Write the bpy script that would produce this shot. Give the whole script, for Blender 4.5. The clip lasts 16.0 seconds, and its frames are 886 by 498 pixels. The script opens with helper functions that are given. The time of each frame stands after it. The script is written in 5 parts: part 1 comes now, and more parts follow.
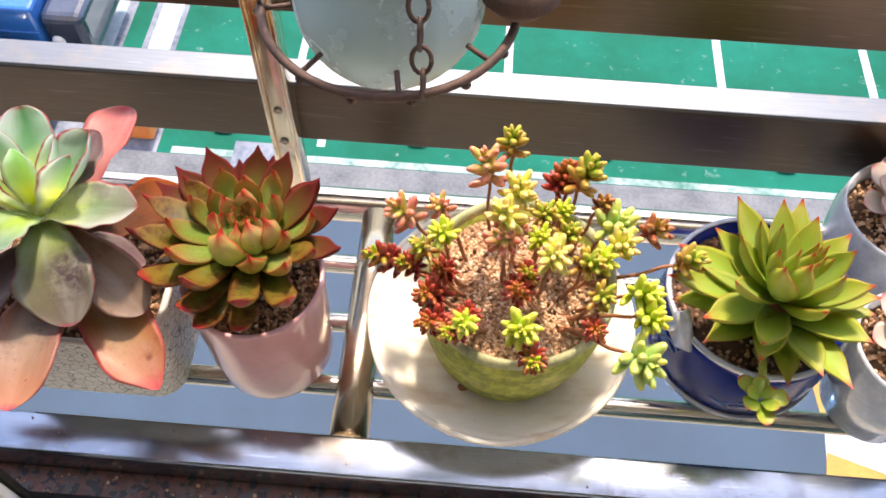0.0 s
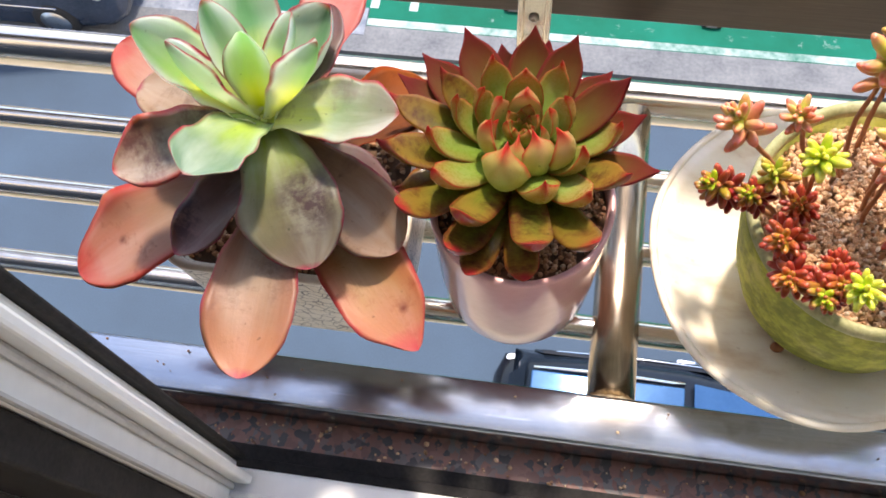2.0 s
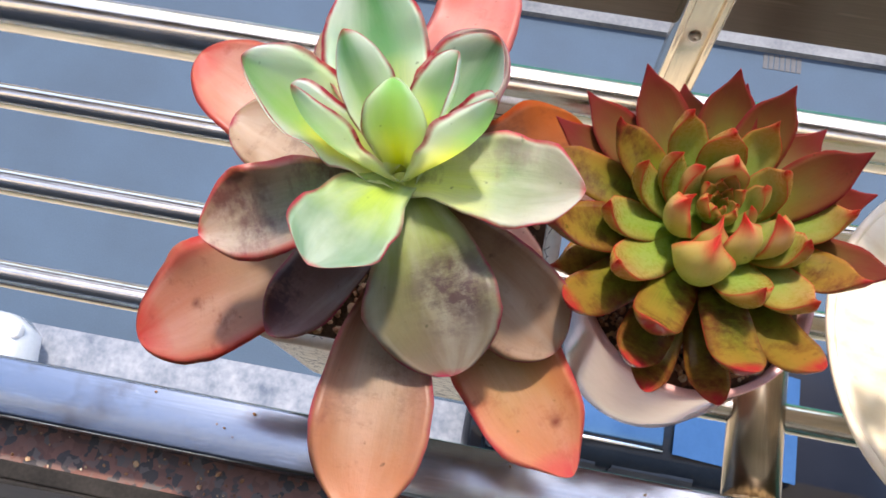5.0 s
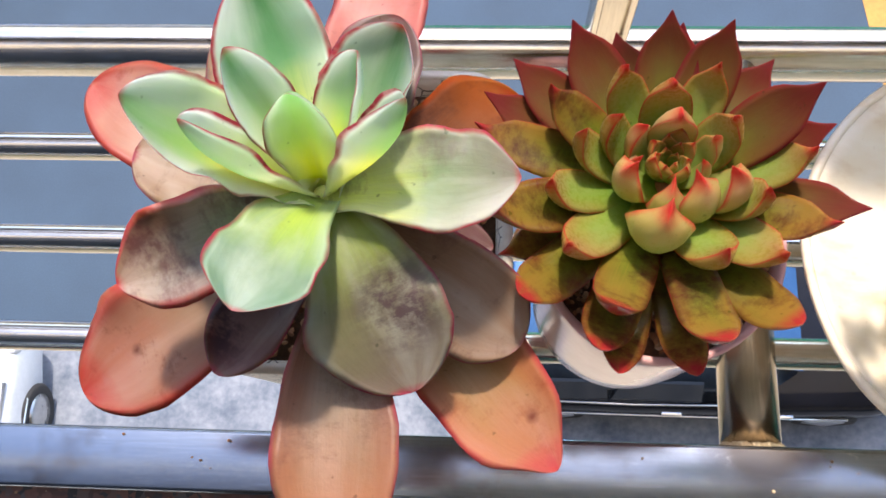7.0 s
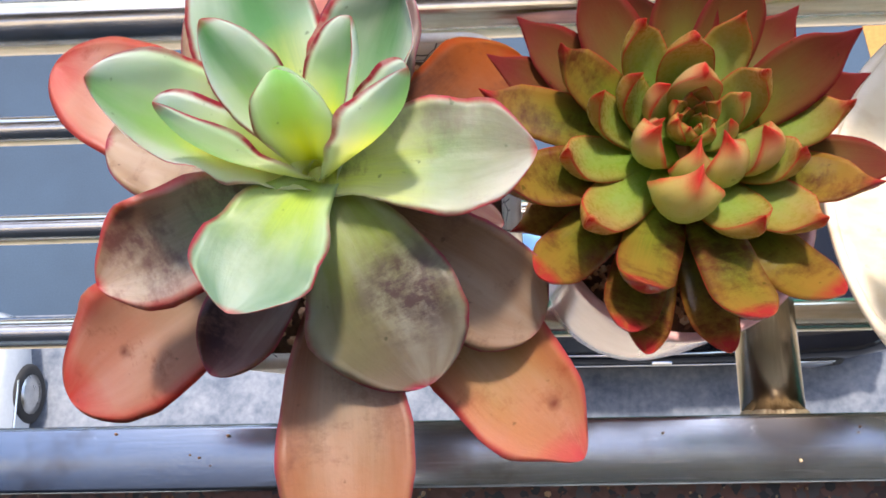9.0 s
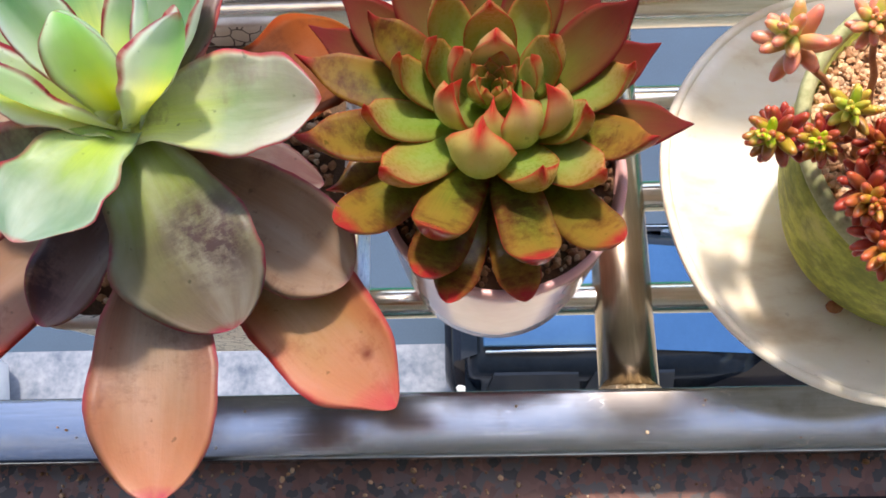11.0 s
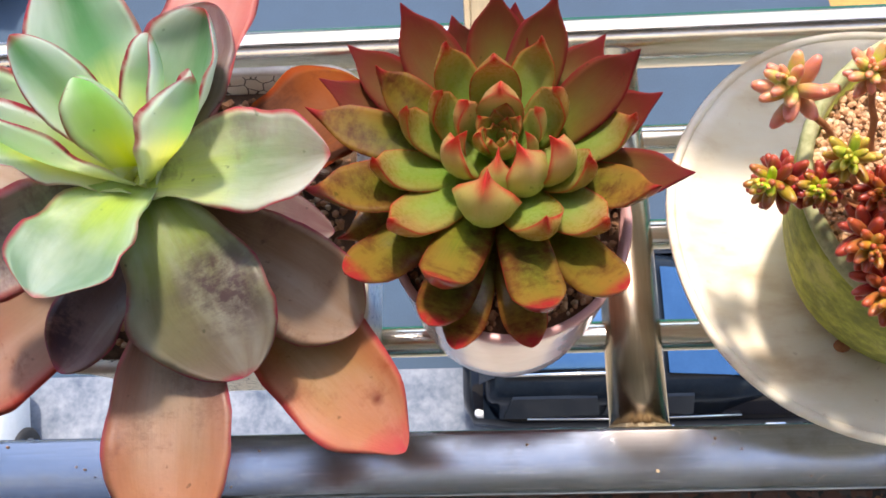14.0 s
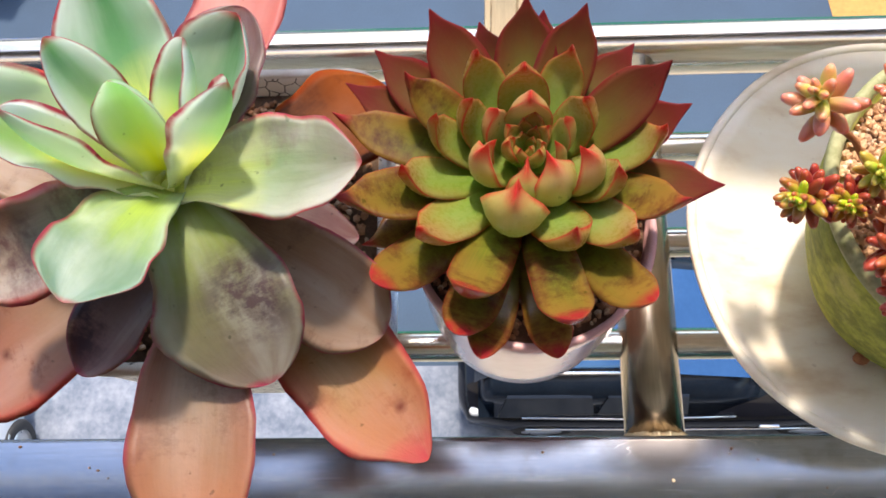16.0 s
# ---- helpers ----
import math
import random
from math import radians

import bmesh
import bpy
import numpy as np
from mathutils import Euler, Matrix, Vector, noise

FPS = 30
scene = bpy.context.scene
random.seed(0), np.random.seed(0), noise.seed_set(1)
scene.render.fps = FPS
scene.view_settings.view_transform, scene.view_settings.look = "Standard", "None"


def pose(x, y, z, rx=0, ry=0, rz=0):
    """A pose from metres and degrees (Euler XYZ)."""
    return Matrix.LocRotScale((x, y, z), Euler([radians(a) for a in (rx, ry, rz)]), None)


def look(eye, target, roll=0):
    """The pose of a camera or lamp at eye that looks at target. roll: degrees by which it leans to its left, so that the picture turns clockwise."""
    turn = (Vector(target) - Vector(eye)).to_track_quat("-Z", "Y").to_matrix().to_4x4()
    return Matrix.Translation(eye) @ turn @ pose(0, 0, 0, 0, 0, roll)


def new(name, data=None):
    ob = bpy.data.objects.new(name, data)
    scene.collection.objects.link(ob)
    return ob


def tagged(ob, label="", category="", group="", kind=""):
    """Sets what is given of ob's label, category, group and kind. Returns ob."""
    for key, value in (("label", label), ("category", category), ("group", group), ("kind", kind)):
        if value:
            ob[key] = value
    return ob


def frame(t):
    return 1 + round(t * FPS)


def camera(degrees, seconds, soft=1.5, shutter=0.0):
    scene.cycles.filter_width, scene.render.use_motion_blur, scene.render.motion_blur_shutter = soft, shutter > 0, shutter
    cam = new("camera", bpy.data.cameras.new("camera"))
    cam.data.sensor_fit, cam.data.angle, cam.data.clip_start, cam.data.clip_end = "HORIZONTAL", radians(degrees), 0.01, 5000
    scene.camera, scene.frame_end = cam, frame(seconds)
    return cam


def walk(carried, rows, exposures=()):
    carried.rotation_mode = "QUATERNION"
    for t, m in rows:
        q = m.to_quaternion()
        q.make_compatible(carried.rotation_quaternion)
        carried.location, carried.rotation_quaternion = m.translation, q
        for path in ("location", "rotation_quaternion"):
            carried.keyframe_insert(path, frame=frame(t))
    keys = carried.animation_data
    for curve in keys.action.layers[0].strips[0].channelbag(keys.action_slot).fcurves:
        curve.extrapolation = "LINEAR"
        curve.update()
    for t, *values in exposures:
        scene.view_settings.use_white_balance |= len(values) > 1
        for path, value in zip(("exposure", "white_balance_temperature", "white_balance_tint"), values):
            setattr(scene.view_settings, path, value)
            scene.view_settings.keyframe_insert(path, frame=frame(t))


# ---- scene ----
cam = camera(54.3, 16.0, soft=1.7)
PATH = [
    (0, 0.0000, -0.0625, 0.7684, 32.49, -0.99, 4.38),
    (0.5, -0.0419, -0.0313, 0.7251, 29.83, 0.19, 5.25),
    (1, -0.0877, -0.0058, 0.6867, 28.07, 0.98, 5.86),
    (1.5, -0.1321, 0.0065, 0.6847, 26.40, 2.58, 6.98),
    (2, -0.1693, 0.0429, 0.6371, 23.92, 2.95, 8.22),
    (2.5, -0.2112, 0.0705, 0.6122, 22.14, 3.64, 10.20),
    (3, -0.2256, 0.1105, 0.5903, 21.30, 3.73, 10.92),
    (3.5, -0.2573, 0.1238, 0.5771, 21.24, 4.16, 11.22),
    (3.7, -0.2642, 0.1259, 0.5709, 21.04, 3.67, 11.27),
    (5.8, -0.2817, 0.1569, 0.5603, 19.38, 0.43, 10.84),
    (6, -0.2777, 0.1612, 0.5562, 19.15, 1.04, 8.16),
    (6.5, -0.2745, 0.1740, 0.5560, 17.96, 2.53, 4.14),
    (7, -0.2643, 0.1802, 0.5455, 15.94, 2.89, 1.92),
    (7.5, -0.2595, 0.1845, 0.5360, 15.02, 3.06, 0.49),
    (8, -0.2673, 0.1918, 0.5287, 14.33, 3.31, -0.52),
    (8.5, -0.2723, 0.2026, 0.5204, 13.65, 3.04, -1.02),
    (9, -0.2759, 0.1966, 0.5186, 13.16, 2.59, -0.96),
    (9.5, -0.2644, 0.1853, 0.5211, 12.56, 1.95, -0.65),
    (9.7, -0.2478, 0.1733, 0.5064, 12.39, 1.56, -0.51),
    (11.8, -0.1895, 0.1527, 0.5441, 17.63, 2.71, -0.85),
    (12, -0.1867, 0.1566, 0.5467, 17.37, 2.89, -0.67),
    (12.5, -0.1894, 0.1589, 0.5398, 17.35, 2.95, -1.00),
    (13, -0.1908, 0.1605, 0.5373, 17.23, 2.98, -0.84),
    (13.5, -0.1933, 0.1603, 0.5359, 17.46, 3.24, -0.89),
    (14, -0.1936, 0.1618, 0.5370, 17.44, 3.12, -0.89),
    (14.5, -0.1957, 0.1606, 0.5290, 17.47, 3.14, -0.75),
    (15, -0.2017, 0.1639, 0.5330, 17.43, 3.05, -0.48),
    (15.5, -0.2044, 0.1651, 0.5369, 17.47, 2.71, -0.34),
    (16, -0.2073, 0.1673, 0.5372, 17.29, 2.59, -0.11),
]
walk(cam, [(t, pose(x, y, z, rx, ry, rz)) for t, x, y, z, rx, ry, rz in PATH],
     [(0.0, 1.64, 6650, 17), (2.0, 1.59, 6600, 15), (3.0, 1.69, 6600, 15), (6.5, 1.51, 6450, 15), (12.0, 1.48, 6380, 14.5), (16.0, 1.47, 6380, 14)])

# ---------------------------------------------------------------- light
SUN_EL, SUN_AZ = radians(62), radians(1)  # azimuth from +y towards +x
world = bpy.data.worlds.new("sky")
scene.world = world
world.use_nodes = True
wn = world.node_tree.nodes
sky = wn.new("ShaderNodeTexSky")
sky.sky_type = "NISHITA"
sky.sun_disc = False
sky.sun_elevation = SUN_EL
sky.sun_rotation = SUN_AZ
sky.dust_density = 1.6  # a bright day with thin haze
world.node_tree.links.new(sky.outputs["Color"], wn["Background"].inputs["Color"])
wn["Background"].inputs["Strength"].default_value = 0.15
sun_data = bpy.data.lights.new("sun", "SUN")
sun_data.energy, sun_data.angle, sun_data.color = 2.1, radians(4.5), (1.0, 0.90, 0.76)
sun = new("sun", sun_data)
sun_from = Vector((math.sin(SUN_AZ) * math.cos(SUN_EL), math.cos(SUN_AZ) * math.cos(SUN_EL), math.sin(SUN_EL)))
sun.matrix_world = look(sun_from * 20, (0, 0, 0))


# ---------------------------------------------------------------- building blocks
def finish(bm, smooth):
    bmesh.ops.recalc_face_normals(bm, faces=bm.faces)
    for f in bm.faces:
        f.smooth = smooth


def link(name, bm, mat, smooth=True):
    me = bpy.data.meshes.new(name)
    bm.to_mesh(me)
    bm.free()
    for one in mat if isinstance(mat, (list, tuple)) else [mat]:
        me.materials.append(one)
    return new(name, me)


def thing(name, at, label, category, group="", kind=""):
    ob = new(name)
    ob.location = at
    ob.empty_display_size = 0.02
    return tagged(ob, label, category, group, kind)


def part(name, bm, mat, parent, label="", smooth=True, kind="", keep=False):
    if not keep:
        finish(bm, smooth)
    ob = link(name, bm, mat)
    ob.parent = parent
    if parent.type == "EMPTY":
        ob.matrix_parent_inverse = Matrix.Translation(-parent.location)
    return tagged(ob, label, kind=kind)


def solid(name, bm, mat, label, category, kind="structure", smooth=False):
    finish(bm, smooth)
    return tagged(link(name, bm, mat), label, category, kind=kind)


def box(bm, x0, x1, y0, y1, z0, z1, bevel=0.0, seg=2):
    made = bmesh.ops.create_cube(bm, size=1.0)["verts"]
    for v in made:
        v.co = Vector((x0 + (v.co.x + 0.5) * (x1 - x0), y0 + (v.co.y + 0.5) * (y1 - y0), z0 + (v.co.z + 0.5) * (z1 - z0)))
    if bevel:
        edges = list({e for v in made for e in v.link_edges})
        bmesh.ops.bevel(bm, geom=edges, offset=bevel, segments=seg, affect="EDGES", profile=0.5)


def tube(bm, points, radius, seg=16, caps=True):
    """A round bar along points; radius may be one number or one per point."""
    pts = [Vector(p) for p in points]
    rad = radius if isinstance(radius, (list, tuple)) else [radius] * len(pts)
    rings, side = [], None
    for i, p in enumerate(pts):
        t = (pts[min(i + 1, len(pts) - 1)] - pts[max(i - 1, 0)]).normalized()
        if side is None:
            side = t.orthogonal().normalized()
        side = (side - t * side.dot(t)).normalized()
        up = t.cross(side)
        rings.append([bm.verts.new(p + rad[i] * (math.cos(a) * side + math.sin(a) * up)) for a in (2 * math.pi * k / seg for k in range(seg))])
    for a, b in zip(rings, rings[1:]):
        for k in range(seg):
            bm.faces.new((a[k], a[(k + 1) % seg], b[(k + 1) % seg], b[k]))
    if caps:
        bm.faces.new(rings[0][::-1])
        bm.faces.new(rings[-1])


def lathe(bm, profile, at, seg=64, sx=1.0, sy=1.0, wobble=None, closed=False):
    """A turned form: profile of (radius, height); wobble(angle, height) may change the radius."""
    rings = []
    for r, z in profile:
        ring = []
        for k in range(seg):
            a = 2 * math.pi * k / seg
            rr = r * (wobble(a, z) if wobble else 1.0)
            ring.append(bm.verts.new((at[0] + rr * sx * math.cos(a), at[1] + rr * sy * math.sin(a), at[2] + z)))
        rings.append(ring)
    for a, b in zip(rings, rings[1:]):
        for k in range(seg):
            bm.faces.new((a[k], a[(k + 1) % seg], b[(k + 1) % seg], b[k]))
    if closed:
        for k in range(seg):
            bm.faces.new((rings[-1][k], rings[-1][(k + 1) % seg], rings[0][(k + 1) % seg], rings[0][k]))
    else:
        bm.faces.new(rings[0][::-1])
        bm.faces.new(rings[-1])


def rounded_square(half, corner, n=8):
    pts = []
    for q in range(4):
        cx, cy = [(1, 1), (-1, 1), (-1, -1), (1, -1)][q]
        for k in range(n + 1):
            a = math.pi / 2 * (q + k / n)
            pts.append((cx * (half - corner) + corner * math.cos(a), cy * (half - corner) + corner * math.sin(a)))
    return pts


def loft(bm, sections, closed=False):
    """Closed sections (lists of points) joined in order, capped at both ends or closed to a hoop."""
    rings = [[bm.verts.new(p) for p in s] for s in sections]
    n = len(rings[0])
    for a, b in zip(rings, rings[1:]):
        for k in range(n):
            bm.faces.new((a[k], a[(k + 1) % n], b[(k + 1) % n], b[k]))
    if closed:
        for k in range(n):
            bm.faces.new((rings[-1][k], rings[-1][(k + 1) % n], rings[0][(k + 1) % n], rings[0][k]))
    else:
        bm.faces.new(rings[0][::-1])
        bm.faces.new(rings[-1])


# ---------------------------------------------------------------- materials
def material(name):
    m = bpy.data.materials.new(name)
    m.use_nodes = True
    nt = m.node_tree
    return m, nt, nt.nodes, nt.links, nt.nodes["Principled BSDF"]


def ramp(nodes, links, src, stops):
    r = nodes.new("ShaderNodeValToRGB")
    el = r.color_ramp.elements
    while len(el) < len(stops):
        el.new(0.5)
    for e, (p, c) in zip(el, stops):
        e.position, e.color = p, (*c, 1) if len(c) == 3 else c
    links.new(src, r.inputs[0])
    return r.outputs[0]


def noise_out(nodes, links, scale, detail=4.0, rough=0.55, vec=None, stretch=None):
    n = nodes.new("ShaderNodeTexNoise")
    n.inputs["Scale"].default_value, n.inputs["Detail"].default_value, n.inputs["Roughness"].default_value = scale, detail, rough
    if vec is None:
        vec = nodes.new("ShaderNodeTexCoord").outputs["Object"]
    if stretch:
        mp = nodes.new("ShaderNodeMapping")
        mp.inputs["Scale"].default_value = stretch
        links.new(vec, mp.inputs[0])
        vec = mp.outputs[0]
    links.new(vec, n.inputs["Vector"])
    return n.outputs[0]


def mix(nodes, links, fac, a, b, mode="MIX"):
    m = nodes.new("ShaderNodeMix")
    m.data_type, m.blend_type = "RGBA", mode
    for sock, v in ((m.inputs[0], fac), (m.inputs[6], a), (m.inputs[7], b)):
        if isinstance(v, bpy.types.NodeSocket):
            links.new(v, sock)
        elif isinstance(v, (int, float)):
            sock.default_value = v
        else:
            sock.default_value = (*v, 1)
    return m.outputs[2]


def maths(nodes, links, op, a, b=0.0, c=0.0):
    m = nodes.new("ShaderNodeMath")
    m.operation = op
    for sock, v in zip(m.inputs, (a, b, c)):
        if isinstance(v, bpy.types.NodeSocket):
            links.new(v, sock)
        else:
            sock.default_value = v
    return m.outputs[0]


def bump(nodes, links, bsdf, height, strength=0.3, dist=0.001):
    b = nodes.new("ShaderNodeBump")
    b.inputs["Strength"].default_value, b.inputs["Distance"].default_value = strength, dist
    links.new(height, b.inputs["Height"])
    links.new(b.outputs[0], bsdf.inputs["Normal"])


def plain(name, c0, c1, scale=20.0, rough=0.5, metal=0.0, bump_strength=0.15, bump_dist=0.001, fine=None, stretch=None):
    """Two tones mixed by coarse and fine noise, with a little relief."""
    m, nt, N, L, P = material(name)
    n1 = noise_out(N, L, scale, 5.0, stretch=stretch)
    n2 = noise_out(N, L, fine or scale * 9, 3.0, stretch=stretch)
    f = maths(N, L, "MULTIPLY_ADD", n1, 0.65, maths(N, L, "MULTIPLY", n2, 0.35))
    L.new(ramp(N, L, f, [(0.32, c0), (0.68, c1)]), P.inputs["Base Color"])
    L.new(maths(N, L, "MULTIPLY_ADD", n1, 0.25, rough - 0.12), P.inputs["Roughness"])
    P.inputs["Metallic"].default_value = metal
    if bump_strength:
        bump(N, L, P, f, bump_strength, bump_dist)
    return m


def steel(name, tint, rough, stretch=(3, 60, 60), stains=(0.30, 0.22, 0.13), stain=0.35, heat=None):
    m, nt, N, L, P = material(name)
    grain = noise_out(N, L, 12.0, 6.0, stretch=stretch)
    cloud = noise_out(N, L, 14.0, 4.0)
    dirt = ramp(N, L, noise_out(N, L, 23.0, 6.0, 0.65), [(0.52, (0, 0, 0)), (0.75, (stain, stain, stain))])
    tone = ramp(N, L, grain, [(0.3, tuple(0.82 * c for c in tint)), (0.7, tint)])
    scratch = ramp(N, L, noise_out(N, L, 60.0, 2.0, 0.5, None, tuple(0.12 * k if k < 10 else k * 0.06 for k in stretch)), [(0.66, (0, 0, 0)), (0.70, (0.5, 0.5, 0.5))])
    tone = mix(N, L, scratch, tone, tuple(min(1.0, 1.5 * c) for c in tint))
    tone = mix(N, L, dirt, tone, stains)
    if heat:  # brown tint where the metal was welded
        gap = N.new("ShaderNodeVectorMath")
        gap.operation = "DISTANCE"
        L.new(N.new("ShaderNodeTexCoord").outputs["Object"], gap.inputs[0])
        gap.inputs[1].default_value = heat
        reach = maths(N, L, "ADD", gap.outputs["Value"], maths(N, L, "MULTIPLY_ADD", cloud, 0.03, -0.015))
        tone = mix(N, L, ramp(N, L, reach, [(0.020, (0.85, 0.85, 0.85)), (0.042, (0, 0, 0))]), tone, (0.085, 0.066, 0.048))
        hair = maths(N, L, "ABSOLUTE", maths(N, L, "SUBTRACT", noise_out(N, L, 95.0, 1.0, 0.4, None, (0.35, 1.5, 1.0)), 0.5))
        hair = maths(N, L, "MULTIPLY", ramp(N, L, hair, [(0.001, (0.5, 0.5, 0.5)), (0.008, (0, 0, 0))]), ramp(N, L, noise_out(N, L, 26.0, 3.0), [(0.52, (0, 0, 0)), (0.60, (0.8, 0.8, 0.8))]))
        tone = mix(N, L, hair, tone, (0.86, 0.84, 0.78))
    L.new(tone, P.inputs["Base Color"])
    L.new(maths(N, L, "MULTIPLY_ADD", cloud, 0.16, rough - 0.08), P.inputs["Roughness"])
    P.inputs["Metallic"].default_value = 1.0
    bump(N, L, P, grain, 0.06, 0.0005)
    return m


def away(nodes, links, vec, place):
    """Distance from a place in the object's space, height left out."""
    flat = nodes.new("ShaderNodeVectorMath")
    flat.operation = "MULTIPLY"
    flat.inputs[1].default_value = (1, 1, 0)
    links.new(vec, flat.inputs[0])
    gap = nodes.new("ShaderNodeVectorMath")
    gap.operation = "DISTANCE"
    links.new(flat.outputs[0], gap.inputs[0])
    gap.inputs[1].default_value = (place[0], place[1], 0)
    return gap.outputs["Value"]


def leaf_mat(name, base, body, end, rim, edge=(0.80, 0.99), rim_tip=(0.78, 1.0), blotch=None, blotch_range=(0.55, 0.7), bloom=0.25, rough=0.42, streak=0.5, through_light=0.3, satin=0.3, lift=0.6, gloss=0.34, blush=0.0, halo=0.0, halo_col=(0.84, 0.88, 0.78), base_to=0.10, scar=None, spot=None):
    """A succulent leaf: colours run from base over body to end along the leaf; the margin takes the rim colour.
    through_light: how much light passes; satin: pale lengthwise sheen painted into the colour; halo: pale zone inside
    the margin, painted for sun on the cupped edges; scar: place and reach of the bruised zone; spot: place and size of
    one dark fleck.
    """
    m, nt, N, L, P = material(name)
    uv = N.new("ShaderNodeUVMap").outputs[0]
    sep = N.new("ShaderNodeSeparateXYZ")
    L.new(uv, sep.inputs[0])
    rnd = N.new("ShaderNodeObjectInfo").outputs["Random"]
    obj = N.new("ShaderNodeTexCoord").outputs["Object"]
    shift = N.new("ShaderNodeCombineXYZ")
    L.new(maths(N, L, "MULTIPLY", rnd, 37.0), shift.inputs[2])
    own = N.new("ShaderNodeVectorMath")
    own.operation = "ADD"
    L.new(uv, own.inputs[0])
    L.new(shift.outputs[0], own.inputs[1])
    own = own.outputs[0]
    warp = noise_out(N, L, 38.0, 5.0, 0.6, obj)
    fine = noise_out(N, L, 420.0, 3.0, 0.6, obj)
    fib = noise_out(N, L, 5.0, 4.0, 0.6, own, (9.0, 0.7, 1.0))
    wide = noise_out(N, L, 1.0, 4.0, 0.55, own, (1.7, 0.9, 1.0))
    v = maths(N, L, "ADD", sep.outputs[1], maths(N, L, "MULTIPLY_ADD", warp, 0.24, -0.12))
    v = maths(N, L, "ADD", v, maths(N, L, "MULTIPLY_ADD", wide, 0.3, -0.15))
    v = maths(N, L, "ADD", v, maths(N, L, "MULTIPLY_ADD", rnd, 0.16, -0.08))
    col = ramp(N, L, v, [(base_to, base), (0.56, body), (0.94, end)])
    pale = ramp(N, L, fib, [(0.35, (0, 0, 0)), (0.72, (streak, streak, streak))])
    col = mix(N, L, pale, col, tuple(min(1.0, 1.3 * (0.55 * a + 0.45 * b)) for a, b in zip(body, end)))
    # Satin sheen is painted: a pale tone mixed into the base colour.
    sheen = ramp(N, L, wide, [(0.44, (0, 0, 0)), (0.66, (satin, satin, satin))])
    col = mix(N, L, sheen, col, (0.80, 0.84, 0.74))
    powder = ramp(N, L, noise_out(N, L, 55.0, 5.0, 0.7, obj), [(0.3, (0, 0, 0)), (0.75, (bloom, bloom, bloom))])
    col = mix(N, L, powder, col, (0.70, 0.77, 0.70))
    if blotch:
        marks = maths(N, L, "MULTIPLY_ADD", noise_out(N, L, 34.0, 8.0, 0.72, obj), 0.75, maths(N, L, "MULTIPLY", noise_out(N, L, 3.0, 5.0, 0.7, own, (1.0, 7.0, 1.0)), 0.25))
        bl = ramp(N, L, marks, [(blotch_range[0], (0, 0, 0)), (blotch_range[1], (0.85, 0.85, 0.85))])
        if scar:
            bl = maths(N, L, "MULTIPLY", bl, ramp(N, L, away(N, L, obj, scar[:3]), [(0.45 * scar[3], (1, 1, 1)), (scar[3], (0.10, 0.10, 0.10))]))
        col = mix(N, L, bl, col, blotch)
    if spot:
        near = maths(N, L, "ADD", away(N, L, obj, spot[:3]), maths(N, L, "MULTIPLY_ADD", fine, 0.002, -0.001))
        col = mix(N, L, ramp(N, L, near, [(0.3 * spot[3], (0.9, 0.9, 0.9)), (spot[3], (0, 0, 0))]), col, tuple(0.14 * c for c in body))
    u = maths(N, L, "ABSOLUTE", maths(N, L, "MULTIPLY_ADD", sep.outputs[0], 2.0, -1.0))
    u = maths(N, L, "ADD", u, maths(N, L, "MULTIPLY_ADD", warp, 0.16, -0.08))
    # Whitened margins hold the sun on the cupped edges in the colour.
    if halo:
        ring = maths(N, L, "MULTIPLY", ramp(N, L, u, [(0.20, (0, 0, 0)), (0.92, (halo, halo, halo))]), ramp(N, L, wide, [(0.34, (0.45, 0.45, 0.45)), (0.56, (1, 1, 1))]))
        col = mix(N, L, ring, col, halo_col)
    if blush:
        flush = maths(N, L, "MAXIMUM", ramp(N, L, u, [(0.25, (0, 0, 0)), (0.98, (blush, blush, blush))]), ramp(N, L, v, [(0.55, (0, 0, 0)), (1.0, (blush, blush, blush))]))
        col = mix(N, L, maths(N, L, "MULTIPLY", flush, ramp(N, L, sep.outputs[1], [(0.1, (0, 0, 0)), (0.45, (1, 1, 1))])), col, rim)
    e = ramp(N, L, u, [(edge[0], (0, 0, 0)), (edge[1], (1, 1, 1))])
    tipf = ramp(N, L, maths(N, L, "ADD", sep.outputs[1], maths(N, L, "MULTIPLY_ADD", warp, 0.1, -0.05)), [(rim_tip[0], (0, 0, 0)), (rim_tip[1], (1, 1, 1))])
    far = ramp(N, L, sep.outputs[1], [(0.18, (0, 0, 0)), (0.5, (1, 1, 1))])
    both = maths(N, L, "MAXIMUM", maths(N, L, "MULTIPLY", e, far), tipf)
    both = maths(N, L, "MULTIPLY", both, ramp(N, L, noise_out(N, L, 2.6, 4.0, 0.6, own, (1.0, 2.4, 1.0)), [(0.34, (0.55, 0.55, 0.55)), (0.52, (1, 1, 1))]))
    col = mix(N, L, both, col, rim)
    dots = ramp(N, L, noise_out(N, L, 210.0, 2.0, 0.5, obj), [(0.71, (0, 0, 0)), (0.77, (0.6, 0.6, 0.6))])
    col = mix(N, L, dots, col, tuple(0.3 * c for c in body))
    L.new(col, P.inputs["Base Color"])
    L.new(maths(N, L, "MULTIPLY_ADD", fine, 0.2, rough - 0.1), P.inputs["Roughness"])
    P.inputs["Subsurface Weight"].default_value = 0.2
    P.inputs["Subsurface Radius"].default_value = (1.0, 0.6, 0.25)
    P.inputs["Subsurface Scale"].default_value = 0.004
    P.inputs["Specular IOR Level"].default_value = gloss
